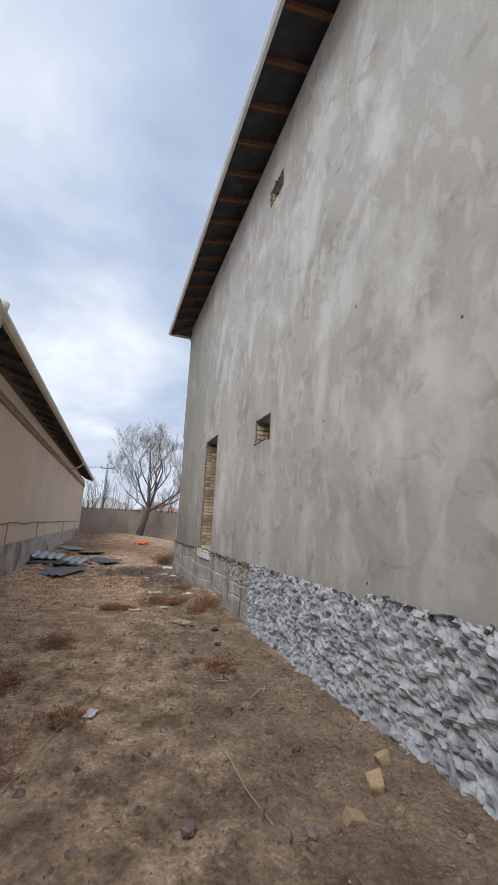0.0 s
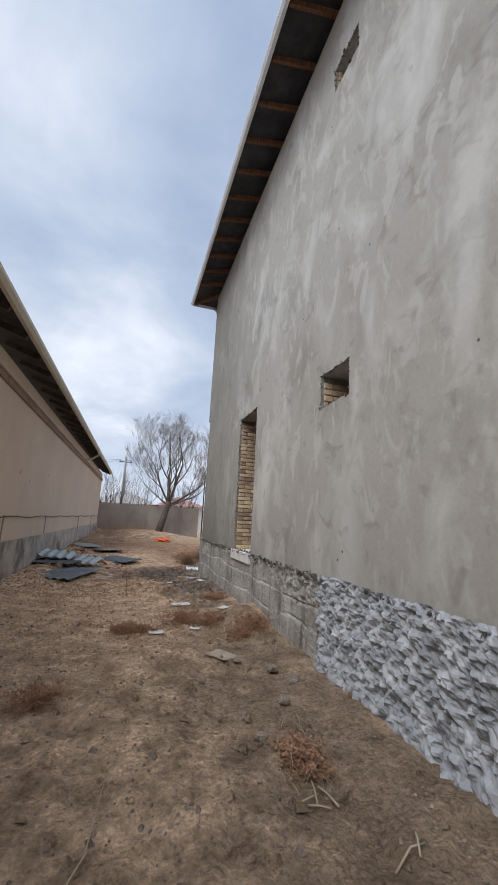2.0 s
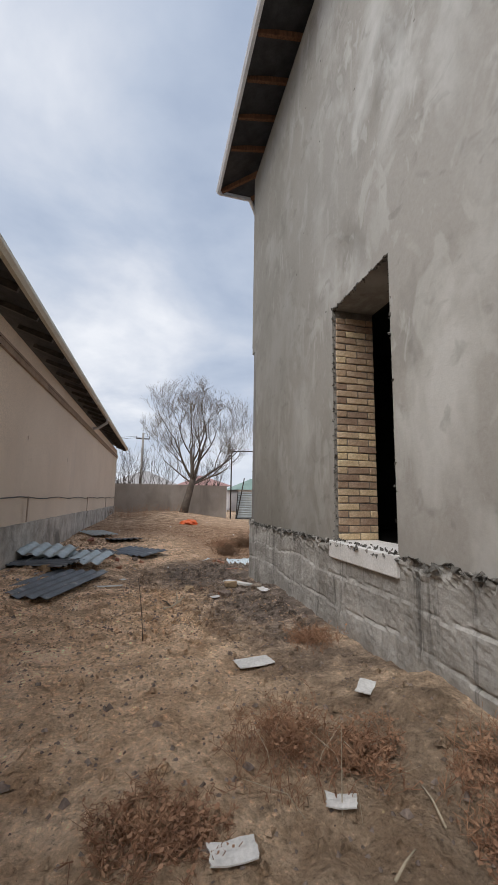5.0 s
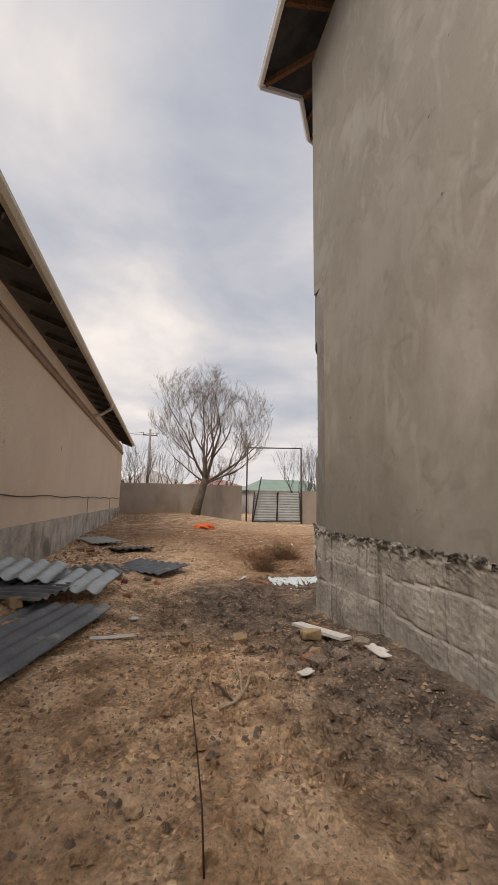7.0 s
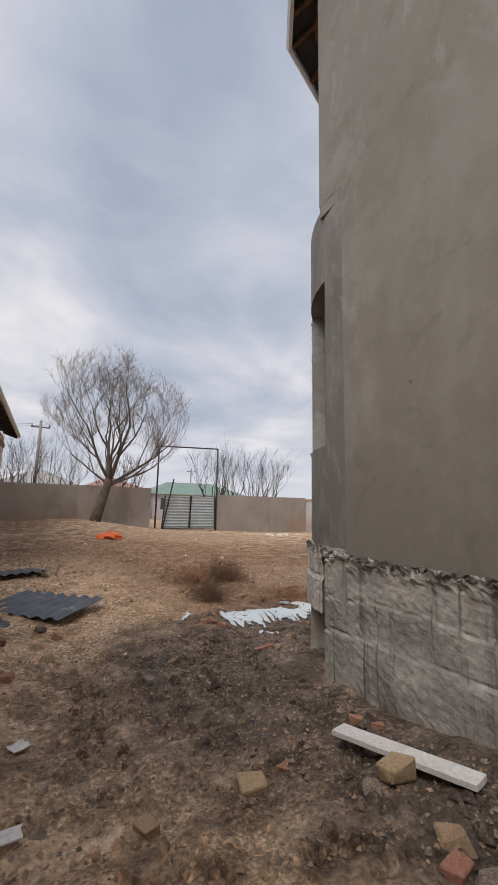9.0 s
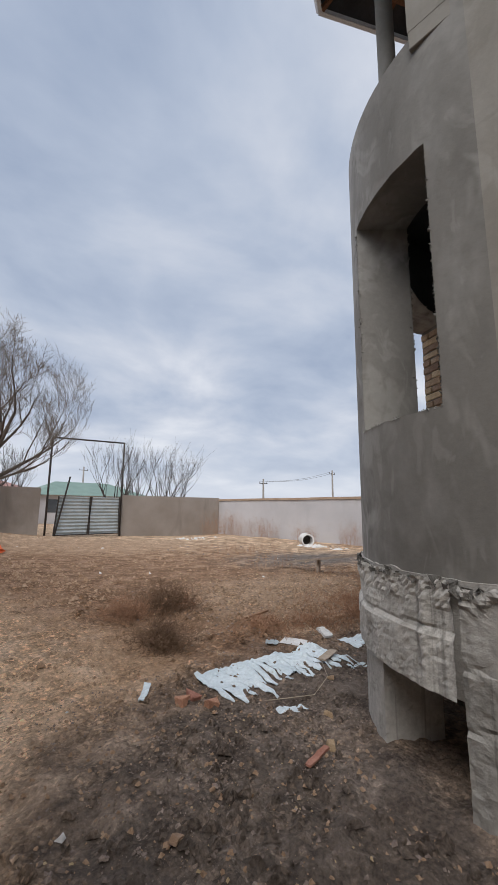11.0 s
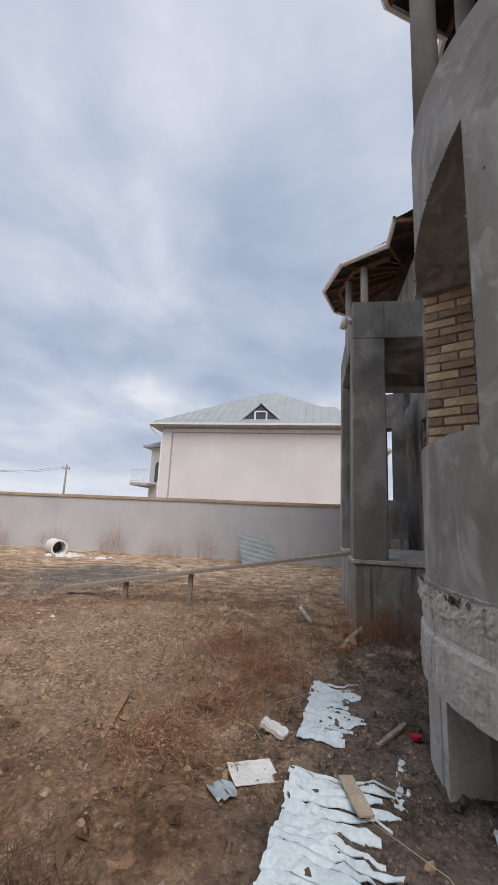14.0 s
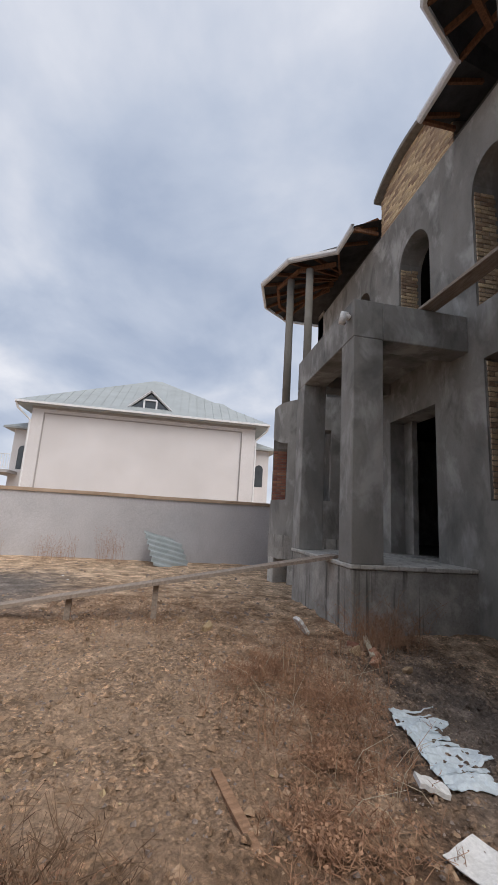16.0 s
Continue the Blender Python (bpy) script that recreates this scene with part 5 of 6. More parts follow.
for k, (x, y, h) in enumerate(((-1.9, 31.0, 4.3), (-0.6, 31.5, 4.6), (1.2, 32.0, 4.2), (3.9, 31.0, 3.8), (5.2, 32.5, 3.9), (10.4, 30.6, 4.7), (12.2, 31.6, 4.8), (13.9, 31.0, 4.9), (16.0, 33.0, 4.4), (-4.5, 33.0, 4.6))):
    orchard_tree(x, y, h, 20 + k)


# ---------------------------------------------------------------- loose things on the ground
def at_ground(x, y, lift=0.0, rz=0.0, rx=0.0, ry=0.0):
    return pose(x, y, surface_z(x, y) + lift, rx, ry, rz)


def corrugated(name, label, w, l, waves, amp, mat, m, group="roof sheets on the ground", sag=0.03, seed=1, tiles=0):
    rnd = random.Random(seed)
    nx, ny = waves * 6, 10
    v = []
    for j in range(ny + 1):
        for i in range(nx + 1):
            x, y = (i / nx - 0.5) * w, (j / ny - 0.5) * l
            z = amp * math.sin(2 * math.pi * i / 6) + sag * noise.noise((x * 1.3, y * 1.3, seed))
            if tiles:
                z += 0.03 * ((j / ny * tiles) % 1.0)
            v.append((x + rnd.uniform(-0.004, 0.004), y, z))
    f = [(j * (nx + 1) + i, j * (nx + 1) + i + 1, (j + 1) * (nx + 1) + i + 1, (j + 1) * (nx + 1) + i) for j in range(ny) for i in range(nx)]
    n = len(v)
    v += [(a_, b_, c - 0.004) for a_, b_, c in v]
    f += [tuple(k + n for k in q[::-1]) for q in f]
    ob = mesh_ob(name, v, f, mat, smooth=True)
    ob.matrix_world = m
    return tagged(ob, label, "metal sheet", group)


DS = "dark grey profiled roof sheet lying on the soil"
corrugated("roof_sheet", DS, 1.25, 1.9, 7, 0.018, M["dark_sheet"], at_ground(-1.05, 7.25, 0.05, -16), seed=1)
corrugated("roof_sheet", DS, 1.2, 1.3, 7, 0.018, M["dark_sheet"], at_ground(-1.35, 8.7, 0.07, 70), seed=2)
corrugated("roof_sheet", "pale tile-pattern metal roof sheet lying on darker sheets", 1.35, 1.0, 6, 0.028, M["galv"], at_ground(-0.95, 9.0, 0.15, -12, 4), seed=3, tiles=3)
corrugated("roof_sheet", "pale tile-pattern metal roof sheet lying on darker sheets", 0.9, 0.9, 4, 0.028, M["galv"], at_ground(-1.42, 9.15, 0.2, -4, 5, 4), seed=12, tiles=3)
corrugated("roof_sheet", DS, 1.2, 0.9, 7, 0.018, M["dark_sheet"], at_ground(-0.85, 10.1, 0.07, 20), seed=4)
corrugated("roof_sheet", DS, 0.95, 0.9, 6, 0.018, M["dark_sheet"], at_ground(-0.3, 13.4, 0.06, 15, -4), seed=5)
corrugated("roof_sheet", DS, 1.25, 0.9, 7, 0.018, M["dark_sheet"], at_ground(0.15, 11.2, 0.08, -40, 5), seed=6)
corrugated("roof_sheet", DS, 0.9, 0.8, 6, 0.018, M["galv"], at_ground(-1.1, 14.2, 0.08, 40, 5), seed=7)
corrugated("roof_sheet", "blue-grey corrugated sheet leaning by the yard wall", 1.5, 1.4, 6, 0.05, M["galv"], pose(14.9, 11.9, 0.10, 18, -38, 20), seed=8)


def torn_sheet(p, q, length, seed, torn=0.5, lift=0.012):
    """A pale ribbed sheet from p to q along its whole edge, torn into strips on the other side, half sunk in the soil."""
    rnd = random.Random(seed)
    p, q = Vector((*p, 0)), Vector((*q, 0))
    along = (q - p).normalized()
    side = Vector((along.y, -along.x, 0))
    width = (q - p).length
    sp = Soup()
    x, k = 0.0, 0
    while x < width - 0.01:
        w = min(rnd.uniform(0.05, 0.11), width - x)
        L = length * rnd.uniform(0.72, 1.12)
        split = rnd.uniform(0.15, 0.5) if rnd.random() < torn else rnd.uniform(0.75, 1.0)
        n, drift = 14, rnd.uniform(-0.03, 0.03)
        left, right = 0.0, w
        v = []
        for i in range(n + 1):
            t_ = i / n
            if t_ > split:
                left += rnd.uniform(-0.002, 0.006)
                right -= rnd.uniform(-0.002, 0.006)
            if t_ > 0.86:
                m_ = (left + right) / 2
                left, right = left + (m_ - left) * rnd.uniform(0.1, 0.5), right + (m_ - right) * rnd.uniform(0.1, 0.5)
            for a_, rib in ((left, 0.0), ((left + right) / 2, 0.007), (max(right, left + 0.004), 0.0)):
                c = p + along * (x + a_ + drift * t_ * t_) + side * (L * t_ + (rnd.uniform(-0.012, 0.012) if i == 0 else 0))
                z = surface_z(c.x, c.y) + lift + rib + 0.016 * noise.noise((c.x * 5, c.y * 5, seed)) - 0.014 * t_
                v.append((c.x, c.y, z))
        f = [(3 * i + j, 3 * i + j + 1, 3 * i + j + 4, 3 * i + j + 3) for i in range(n) for j in (0, 1)]
        sp.add(v, f)
        sp.add([(a_, b_, c - 0.004) for a_, b_, c in v], [g[::-1] for g in f])
        x += w
    return tagged(sp.make("torn_sheet", M["pale_sheet"]), "pale blue-white ribbed sheet torn into strips, half sunk in the soil", "plastic sheet", "torn pale sheets")


torn_sheet((2.25, 10.33), (3.64, 10.15), 0.60, 3, 0.55, 0.024)
torn_sheet((4.03, 10.14), (4.95, 10.03), 0.40, 7, 0.2, 0.022)
torn_sheet((1.83, 10.42), (1.875, 10.39), 0.32, 9, 0.0, 0.03)
torn_sheet((2.38, 9.50), (2.60, 9.45), 0.09, 11, 0.2)
torn_sheet((3.45, 9.62), (3.95, 9.50), 0.10, 13, 0.9, 0.004)
torn_sheet((3.72, 9.20), (4.00, 9.12), 0.16, 15, 0.3)
torn_sheet((3.28, 9.22), (3.55, 9.16), 0.16, 17, 0.5, 0.006)


def slab(name, label, category, w, l, h, mat, m, group="", jit=0.004, seed=0, bend=0.0):
    rnd = random.Random(seed)
    bm = bmesh.new()
    bmesh.ops.create_grid(bm, x_segments=3, y_segments=6, size=0.5)
    for v in bm.verts:
        v.co = Vector((v.co.x * w + rnd.uniform(-jit, jit), v.co.y * l + rnd.uniform(-jit, jit), bend * (v.co.x * v.co.x * 4 + 0.5 * v.co.y) + rnd.uniform(-jit, jit) * 0.5))
    ext = bmesh.ops.extrude_face_region(bm, geom=bm.faces[:])
    bmesh.ops.translate(bm, vec=(0, 0, h), verts=[g for g in ext["geom"] if isinstance(g, bmesh.types.BMVert)])
    bmesh.ops.recalc_face_normals(bm, faces=bm.faces)
    me = bpy.data.meshes.new(name)
    bm.to_mesh(me)
    bm.free()
    me.materials.append(mat)
    ob = new(name, me)
    ob.matrix_world = m
    return tagged(ob, label, category, group)


slab("cardboard_piece", "flat piece of brown cardboard on the soil", "cardboard", 0.21, 0.28, 0.006, M["card"], at_ground(1.37, 1.38, 0.015, 35), bend=0.01)
for k, (x, y, w, l, r) in enumerate(((1.27, 3.95, 0.30, 0.16, 10), (0.76, 2.28, 0.18, 0.10, 0), (1.8, 3.15, 0.20, 0.10, 50), (1.26, 2.42, 0.13, 0.08, -20), (0.22, -1.37, 0.07, 0.12, -20), (2.01, 6.28, 0.10, 0.18, 20), (-0.14, 7.23, 0.40, 0.07, 3), (1.96, 6.15, 0.10, 0.16, 10), (1.28, 5.99, 0.12, 0.07, 30), (0.02, 8.0, 0.09, 0.08, 30))):
    slab("paper_scrap", "white scrap of board lying on the soil", "paper scrap", w, l, 0.006, M["white_stuff"], at_ground(x, y, 0.015, r), "white scraps", bend=0.005, seed=k, jit=0.006)
slab("white_board", "long white board lying beside the plinth", "board", 0.12, 0.78, 0.025, M["white_stuff"], at_ground(1.77, 6.89, 0.05, 14, -6), jit=0.002)
slab("paper_sheet", "square white sheet of paper on the soil", "paper", 0.21, 0.26, 0.004, M["white_stuff"], at_ground(3.55, 10.36, 0.015, 25), "white scraps", bend=0.01)
slab("white_carton", "folded white carton on the soil", "carton", 0.11, 0.17, 0.025, M["white_stuff"], at_ground(4.00, 10.29, 0.03, -15, 15), "white scraps", jit=0.012)
slab("white_carton", "crumpled white scrap standing by the weeds", "carton", 0.16, 0.22, 0.04, M["white_stuff"], at_ground(6.8, 10.15, 0.09, 10, 50), "white scraps", jit=0.012)
slab("sheet_offcut", "small triangular grey offcut on the soil", "offcut", 0.14, 0.12, 0.004, M["galv"], at_ground(3.36, 10.49, 0.02, 40), jit=0.02)
slab("grey_board", "weathered board lying between the torn strips", "board", 0.08, 0.30, 0.01, M["card"], at_ground(3.43, 9.82, 0.035, -75), jit=0.003)
slab("wooden_stick", "short weathered stick on the soil", "stick", 0.05, 0.62, 0.02, M["rust_board"], at_ground(3.95, 11.40, 0.02, 102), "sticks", jit=0.004)
slab("wooden_stick", "short weathered stick on the soil", "stick", 0.03, 0.42, 0.02, M["wood"], at_ground(4.2, 9.5, 0.02, 55), "sticks", jit=0.004)
slab("wooden_stick", "broken reddish board on the soil", "stick", 0.035, 0.22, 0.012, M["brick_red"], at_ground(2.1, 8.9, 0.02, -80), "sticks", jit=0.004)
slab("wooden_stick", "pale broken lath by the porch", "stick", 0.05, 0.75, 0.02, M["straw_pale"], at_ground(6.19, 9.56, 0.06, 70), "sticks", jit=0.004)
slab("red_scrap", "small red plastic scrap on the grit", "scrap", 0.07, 0.06, 0.02, M["red"], at_ground(4.21, 9.34, 0.02, 20), jit=0.012)


def long_plank():
    p = thing("plank_ramp", "long weathered plank propped as a ramp up to the porch", "plank")
    s = Soup()
    a_, b_ = Vector((7.52, 9.42, 0.825)), Vector((7.35, 14.05, 0.02))
    s.beam(a_, b_, 0.24, 0.045)
    s.make("board", M["wood"], p)
    g = Pieces("prop", M["wood"], p)
    for t in (0.55, 0.78):
        q = a_.lerp(b_, t)
        g.beam((q.x, q.y, -0.3), (q.x + 0.03, q.y, q.z - 0.022), 0.07, 0.05)


long_plank()


def barrel():
    b = thing("pipe_length", "short length of white pipe with a dark mouth", "pipe", at=(13.7, 18.6, ground_z(13.7, 18.6) + 0.22))
    s = Soup()
    n = 20
    v = []
    for x, r in ((-0.4, 0.26), (0.4, 0.26), (0.4, 0.21), (-0.4, 0.21)):
        for k in range(n):
            v.append((r * math.cos(2 * math.pi * k / n) , x, r * math.sin(2 * math.pi * k / n)))
    f = [(j * n + k, j * n + (k + 1) % n, ((j + 1) % 4) * n + (k + 1) % n, ((j + 1) % 4) * n + k) for j in range(4) for k in range(n)]
    s.add(v, f)
    # dark disc across the bore stands in for the shade inside the pipe
    s.add([(0.2 * math.cos(2 * math.pi * k / n), 0.1, 0.2 * math.sin(2 * math.pi * k / n)) for k in range(n)], [tuple(range(n))], 1)
    s.make("shell", [M["white_stuff"], M["iron"]], b)
    b.rotation_euler = (0, 0, radians(-40))


barrel()


# ---------------------------------------------------------------- stones and rubble
def stone_mesh(seed, mat, flat=0.7, brickish=False):
    rnd = random.Random(seed)
    bm = bmesh.new()
    if brickish:
        bmesh.ops.create_cube(bm, size=1)
        bmesh.ops.scale(bm, vec=(1.0, 0.75, 0.6), verts=bm.verts)
        for v in bm.verts:
            v.co += Vector([rnd.uniform(-0.22, 0.22) for _ in range(3)])
        bmesh.ops.bevel(bm, geom=bm.edges, offset=0.06, segments=1, affect="EDGES")
    else:
        bmesh.ops.create_icosphere(bm, subdivisions=1, radius=0.5)
        for v in bm.verts:
            v.co *= rnd.uniform(0.72, 1.2)
            v.co.z *= flat
    me = bpy.data.meshes.new("stone")
    bm.to_mesh(me)
    bm.free()
    me.materials.append(mat)
    return me


LUMPS = {k: [stone_mesh(s + 17 * i, M[k], 0.65, b) for s in range(4)] for i, (k, b) in enumerate((("limestone", True), ("brick_red", True), ("stone", False)))}
STONES = [("limestone", 1.80, -2.70, 0.17), ("limestone", 1.97, -2.55, 0.15), ("limestone", 1.54, -2.88, 0.13), ("limestone", 1.18, -2.15, 0.10), ("stone", 0.72, -2.68, 0.12), ("stone", 1.30, -2.87, 0.11),
          ("stone", 1.38, -1.61, 0.13), ("stone", 1.84, 0.54, 0.18), ("stone", 1.75, 0.83, 0.16), ("limestone", 1.65, 6.81, 0.21), ("limestone", 1.07, 7.20, 0.18), ("limestone", 1.54, 6.42, 0.18), ("brick_red", 1.45, 6.35, 0.15),
          ("stone", 1.52, 6.84, 0.13), ("stone", 1.46, 6.19, 0.22), ("stone", 1.68, 6.25, 0.2), ("stone", 1.26, 6.21, 0.16), ("stone", 1.95, 6.42, 0.2), ("stone", 1.85, 6.0, 0.16), ("limestone", 0.54, 7.13, 0.15), ("limestone", -1.24, 8.06, 0.26), ("brick_red", -0.38, 9.82, 0.2), ("limestone", -0.3, 9.95, 0.2), ("brick_red", -0.2, 9.7, 0.18), ("limestone", -1.3, 12.6, 0.26), ("brick_red", -1.15, 12.9, 0.24), ("limestone", -1.05, 12.5, 0.22), ("brick_red", 0.3, 10.0, 0.16), ("limestone", 0.2, 9.3, 0.14), ("brick_red", -0.1, 8.9, 0.14), ("stone", 0.15, 10.3, 0.2), ("stone", 1.5, 1.2, 0.12), ("stone", 1.62, 0.2, 0.13), ("stone", 1.25, 0.1, 0.10), ("stone", 1.05, 0.7, 0.09), ("stone", 1.3, -0.2, 0.12), ("brick_red", 1.29, 7.27, 0.09), ("brick_red", 1.95, 7.42, 0.11), ("brick_red", 2.02, 7.3, 0.10), ("brick_red", 1.9, 9.98, 0.16), ("brick_red", 2.02, 10.02, 0.17),
          ("brick_red", 2.06, 9.83, 0.15), ("limestone", 4.82, 9.02, 0.20), ("limestone", 2.6, 9.2, 0.10), ("limestone", 3.1, 9.55, 0.09), ("brick_red", 5.75, 9.7, 0.18), ("brick_red", 5.95, 9.62, 0.2), ("limestone", 6.1, 9.75, 0.2),
          ("brick_red", 6.3, 9.7, 0.18), ("limestone", 5.6, 9.45, 0.16), ("limestone", 6.9, 11.3, 0.22), ("limestone", 7.3, 11.6, 0.20), ("stone", 3.2, 8.9, 0.12), ("stone", 0.9, 8.6, 0.11), ("limestone", 1.2, 8.95, 0.08), ("limestone", 2.3, 8.95, 0.1)]
rs = random.Random(8)
NAMES = {"limestone": ("broken_brick", "pale yellow broken brick lying on the soil", "broken brick"), "brick_red": ("brick_fragment", "reddish brick fragment lying on the soil", "brick fragment"), "stone": ("stone", "rough grey-brown stone on the soil", "stone")}
for kind, x, y, d in STONES:
    nm, lb, ct = NAMES[kind]
    ob = new(nm, LUMPS[kind][rs.randrange(4)])
    d *= 0.62 if kind != "stone" else 0.85
    ob.matrix_world = pose(x, y, surface_z(x, y) + d * 0.2, rs.uniform(-15, 15), rs.uniform(-15, 15), rs.uniform(0, 360)) @ Matrix.Diagonal((d, d * 0.9, d, 1))
    tagged(ob, lb, ct, "loose " + ct + "s")


def scatter(name, label, mat, zones, seed):
    """Countless small stones. zones: (count, x0, x1, y0, y1, least, most)."""
    rnd = random.Random(seed)
    sp = Soup()
    for count, x0, x1, y0, y1, lo, hi in zones:
        for _ in range(int(count * (1.6 if hi < 0.08 else 1.3))):
            x, y = rnd.uniform(x0, x1), rnd.uniform(y0, y1)
            if x > 2.1 and y < 8.6 and x < 14:
                continue
            r = 0.52 * (lo + (hi - lo) * rnd.random() ** 3.2)
            z = surface_z(x, y) + 0.25 * r
            a_ = rnd.uniform(0, 6.3)
            c, s = math.cos(a_), math.sin(a_)
            v = []
            for px, py, pz in ((-1, -0.7, -0.35), (0.9, -0.8, -0.35), (1, 0.7, -0.35), (-0.8, 0.8, -0.35), (-0.35, -0.25, 0.75), (0.35, -0.3, 0.6), (0.3, 0.3, 0.85), (-0.35, 0.3, 0.65)):
                px, py, pz = px * rnd.uniform(0.5, 1.3), py * rnd.uniform(0.5, 1.2), pz * rnd.uniform(0.25, 1.1)
                v.append((x + r * (c * px - s * py), y + r * (s * px + c * py), z + r * pz))
            sp.add(v, BOX_F[1:])
    return tagged(sp.make(name, mat), label, "rubble", kind="stuff")


scatter("rubble", "reddish brick rubble strewn over the yard", M["rubble_red"], [(6500, -1.4, 2.4, 4.5, 11.5, 0.006, 0.036), (2600, -1.4, 9.0, 11.0, 21.0, 0.012, 0.075), (900, -1.3, 3.0, 13.0, 18.0, 0.02, 0.11), (900, -1.4, 6, 20, 26.5, 0.02, 0.09), (500, -1.6, -0.6, 9.5, 20, 0.02, 0.10), (260, -1.75, -1.2, 5, 14, 0.02, 0.09), (700, 3.5, 9, 9.6, 12.5, 0.008, 0.05)], 31)
scatter("clods", "crumbled clods of the same brown soil", M["soil"], [(2600, -1.6, 2.15, -4.8, 6.5, 0.012, 0.085), (1500, 0.3, 2.15, 4.5, 9.5, 0.012, 0.10), (1500, 1.5, 6.5, 8.8, 10.4, 0.010, 0.07), (1800, 2.0, 9.0, 10.4, 13.5, 0.012, 0.08)], 30)
scatter("gravel", "grey-brown grit and small stones on the soil", M["stone"], [(5200, -1.6, 2.2, -4.8, 5.5, 0.004, 0.030), (900, -1.7, 2.1, -4.8, 8.0, 0.015, 0.06), (2600, 0.0, 2.2, 5.0, 9.5, 0.005, 0.035), (6500, 1.0, 6.5, 8.7, 10.6, 0.004, 0.022), (1800, 2.5, 8, 10.5, 13.5, 0.006, 0.035), (900, 7, 14.8, 10, 20, 0.015, 0.08)], 32)
scatter("crumbs", "pale crumbs of mortar and plaster on the soil", M["limestone"], [(420, -1.5, 2.1, -4.5, 5.5, 0.004, 0.016), (500, -0.5, 2.1, 5.0, 9.5, 0.004, 0.02), (600, 1.2, 7.5, 8.8, 12.5, 0.004, 0.02), (300, -1, 8, 12, 20, 0.01, 0.05)], 33)
scatter("white_litter", "heap of white rubble and litter by the yard wall", M["white_stuff"], [(70, 12.9, 13.8, 17.6, 18.5, 0.06, 0.22), (40, 10.4, 12.0, 22.6, 24.2, 0.04, 0.18), (18, 13.2, 13.9, 16.6, 17.2, 0.06, 0.18), (30, 3, 14, 13, 22, 0.02, 0.08), (14, -1.3, 1.5, 9, 18, 0.02, 0.06)], 34)


def orange_bag():
    rnd = random.Random(4)
    bm = bmesh.new()
    bmesh.ops.create_icosphere(bm, subdivisions=3, radius=0.4)
    for v in bm.verts:
        v.co *= 1 + 0.45 * noise.noise(v.co * 5)
        v.co.z = max(-0.05, v.co.z * 0.42)
    me = bpy.data.meshes.new("plastic_bag")
    bm.to_mesh(me)
    bm.free()
    me.materials.append(M["orange"])
    ob = new("plastic_bag", me)
    ob.matrix_world = at_ground(2.25, 19.8, 0.05, 20)
    tagged(ob, "crumpled orange plastic bag on the rubble", "bag")


orange_bag()


# ---------------------------------------------------------------- dry weeds
def weeds(name, label, mat, spots, seed, curl=0.5, category="weeds", twiggy=0):
    """spots: (x, y, radius, count, least height, most height)"""
    rnd = random.Random(seed)
    sp = Soup()
    for x, y, rad, count, lo, hi in spots:
        for _ in range(count):
            a_, q = rnd.uniform(0, 6.3), rad * math.sqrt(rnd.random())
            px, py = x + q * math.cos(a_), y + q * math.sin(a_)
            if px > 2.2 and py < 8.3 and px < 14:
                continue
            h = rnd.uniform(lo, hi)
            b, ln = rnd.uniform(0, 6.3), rnd.uniform(0.1, 1.0) * curl * h
            z = ground_z(px, py) - 0.01
            w = 0.0016 + 0.0014 * rnd.random()
            pts = [(px, py, z), (px + 0.3 * ln * math.cos(b), py + 0.3 * ln * math.sin(b), z + h * 0.55), (px + ln * math.cos(b), py + ln * math.sin(b), z + h)]
            sp.tube(pts, [w, w * 0.8, w * 0.3], 3, 0, False)
            for k in range(twiggy):
                t = rnd.uniform(0.3, 0.95)
                s = Vector(pts[0]).lerp(Vector(pts[2]), t)
                e_ = s + Vector((rnd.uniform(-1, 1), rnd.uniform(-1, 1), rnd.uniform(0.2, 1))) * h * 0.22
                sp.tube([s, e_], [w * 0.7, w * 0.3], 3, 0, False)
    return tagged(sp.make(name, mat), label, category, kind="stuff")


weeds("dry_weeds", "thin reddish dry weeds growing from the soil", M["straw"], [(5.1, 10.75, 0.8, 130, 0.10, 0.45), (5.7, 10.2, 0.6, 80, 0.12, 0.48), (4.3, 10.75, 0.55, 80, 0.05, 0.25), (6.4, 9.3, 0.5, 130, 0.2, 0.6), (3.6, 10.9, 0.5, 90, 0.04, 0.14), (7.5, 12.2, 1.3, 120, 0.06, 0.28), (0.45, 2.46, 0.22, 90, 0.03, 0.10), (1.2, 2.75, 0.35, 120, 0.05, 0.22), (1.95, 2.2, 0.3, 130, 0.05, 0.18), (-0.9, -2.4, 0.5, 150, 0.04, 0.16), (-0.7, -3.6, 0.4, 100, 0.04, 0.16), (-0.4, -1.4, 0.3, 60, 0.03, 0.08), (1.9, 4.2, 0.25, 80, 0.05, 0.2), (-1.6, 1.0, 0.3, 80, 0.05, 0.2)], 41, 1.1, twiggy=4)
weeds("tall_weeds", "bands of dry reddish weeds along the yard walls", M["straw"], [(14.4, 25.0, 1.4, 300, 0.5, 1.5), (15.0, 22.5, 0.8, 160, 0.4, 1.1), (14.7, 19.5, 0.6, 110, 0.3, 0.9), (14.9, 17.2, 0.5, 90, 0.4, 1.2), (14.8, 15.2, 0.6, 90, 0.3, 0.8), (14.9, 13.6, 0.5, 60, 0.4, 1.1), (-0.6, 22.5, 1.2, 220, 0.2, 0.6), (0.8, 24.0, 1.6, 220, 0.2, 0.6), (7.0, 15.0, 1.2, 120, 0.1, 0.5), (9.0, 17.0, 1.6, 160, 0.1, 0.5)], 42, 0.4, twiggy=3)


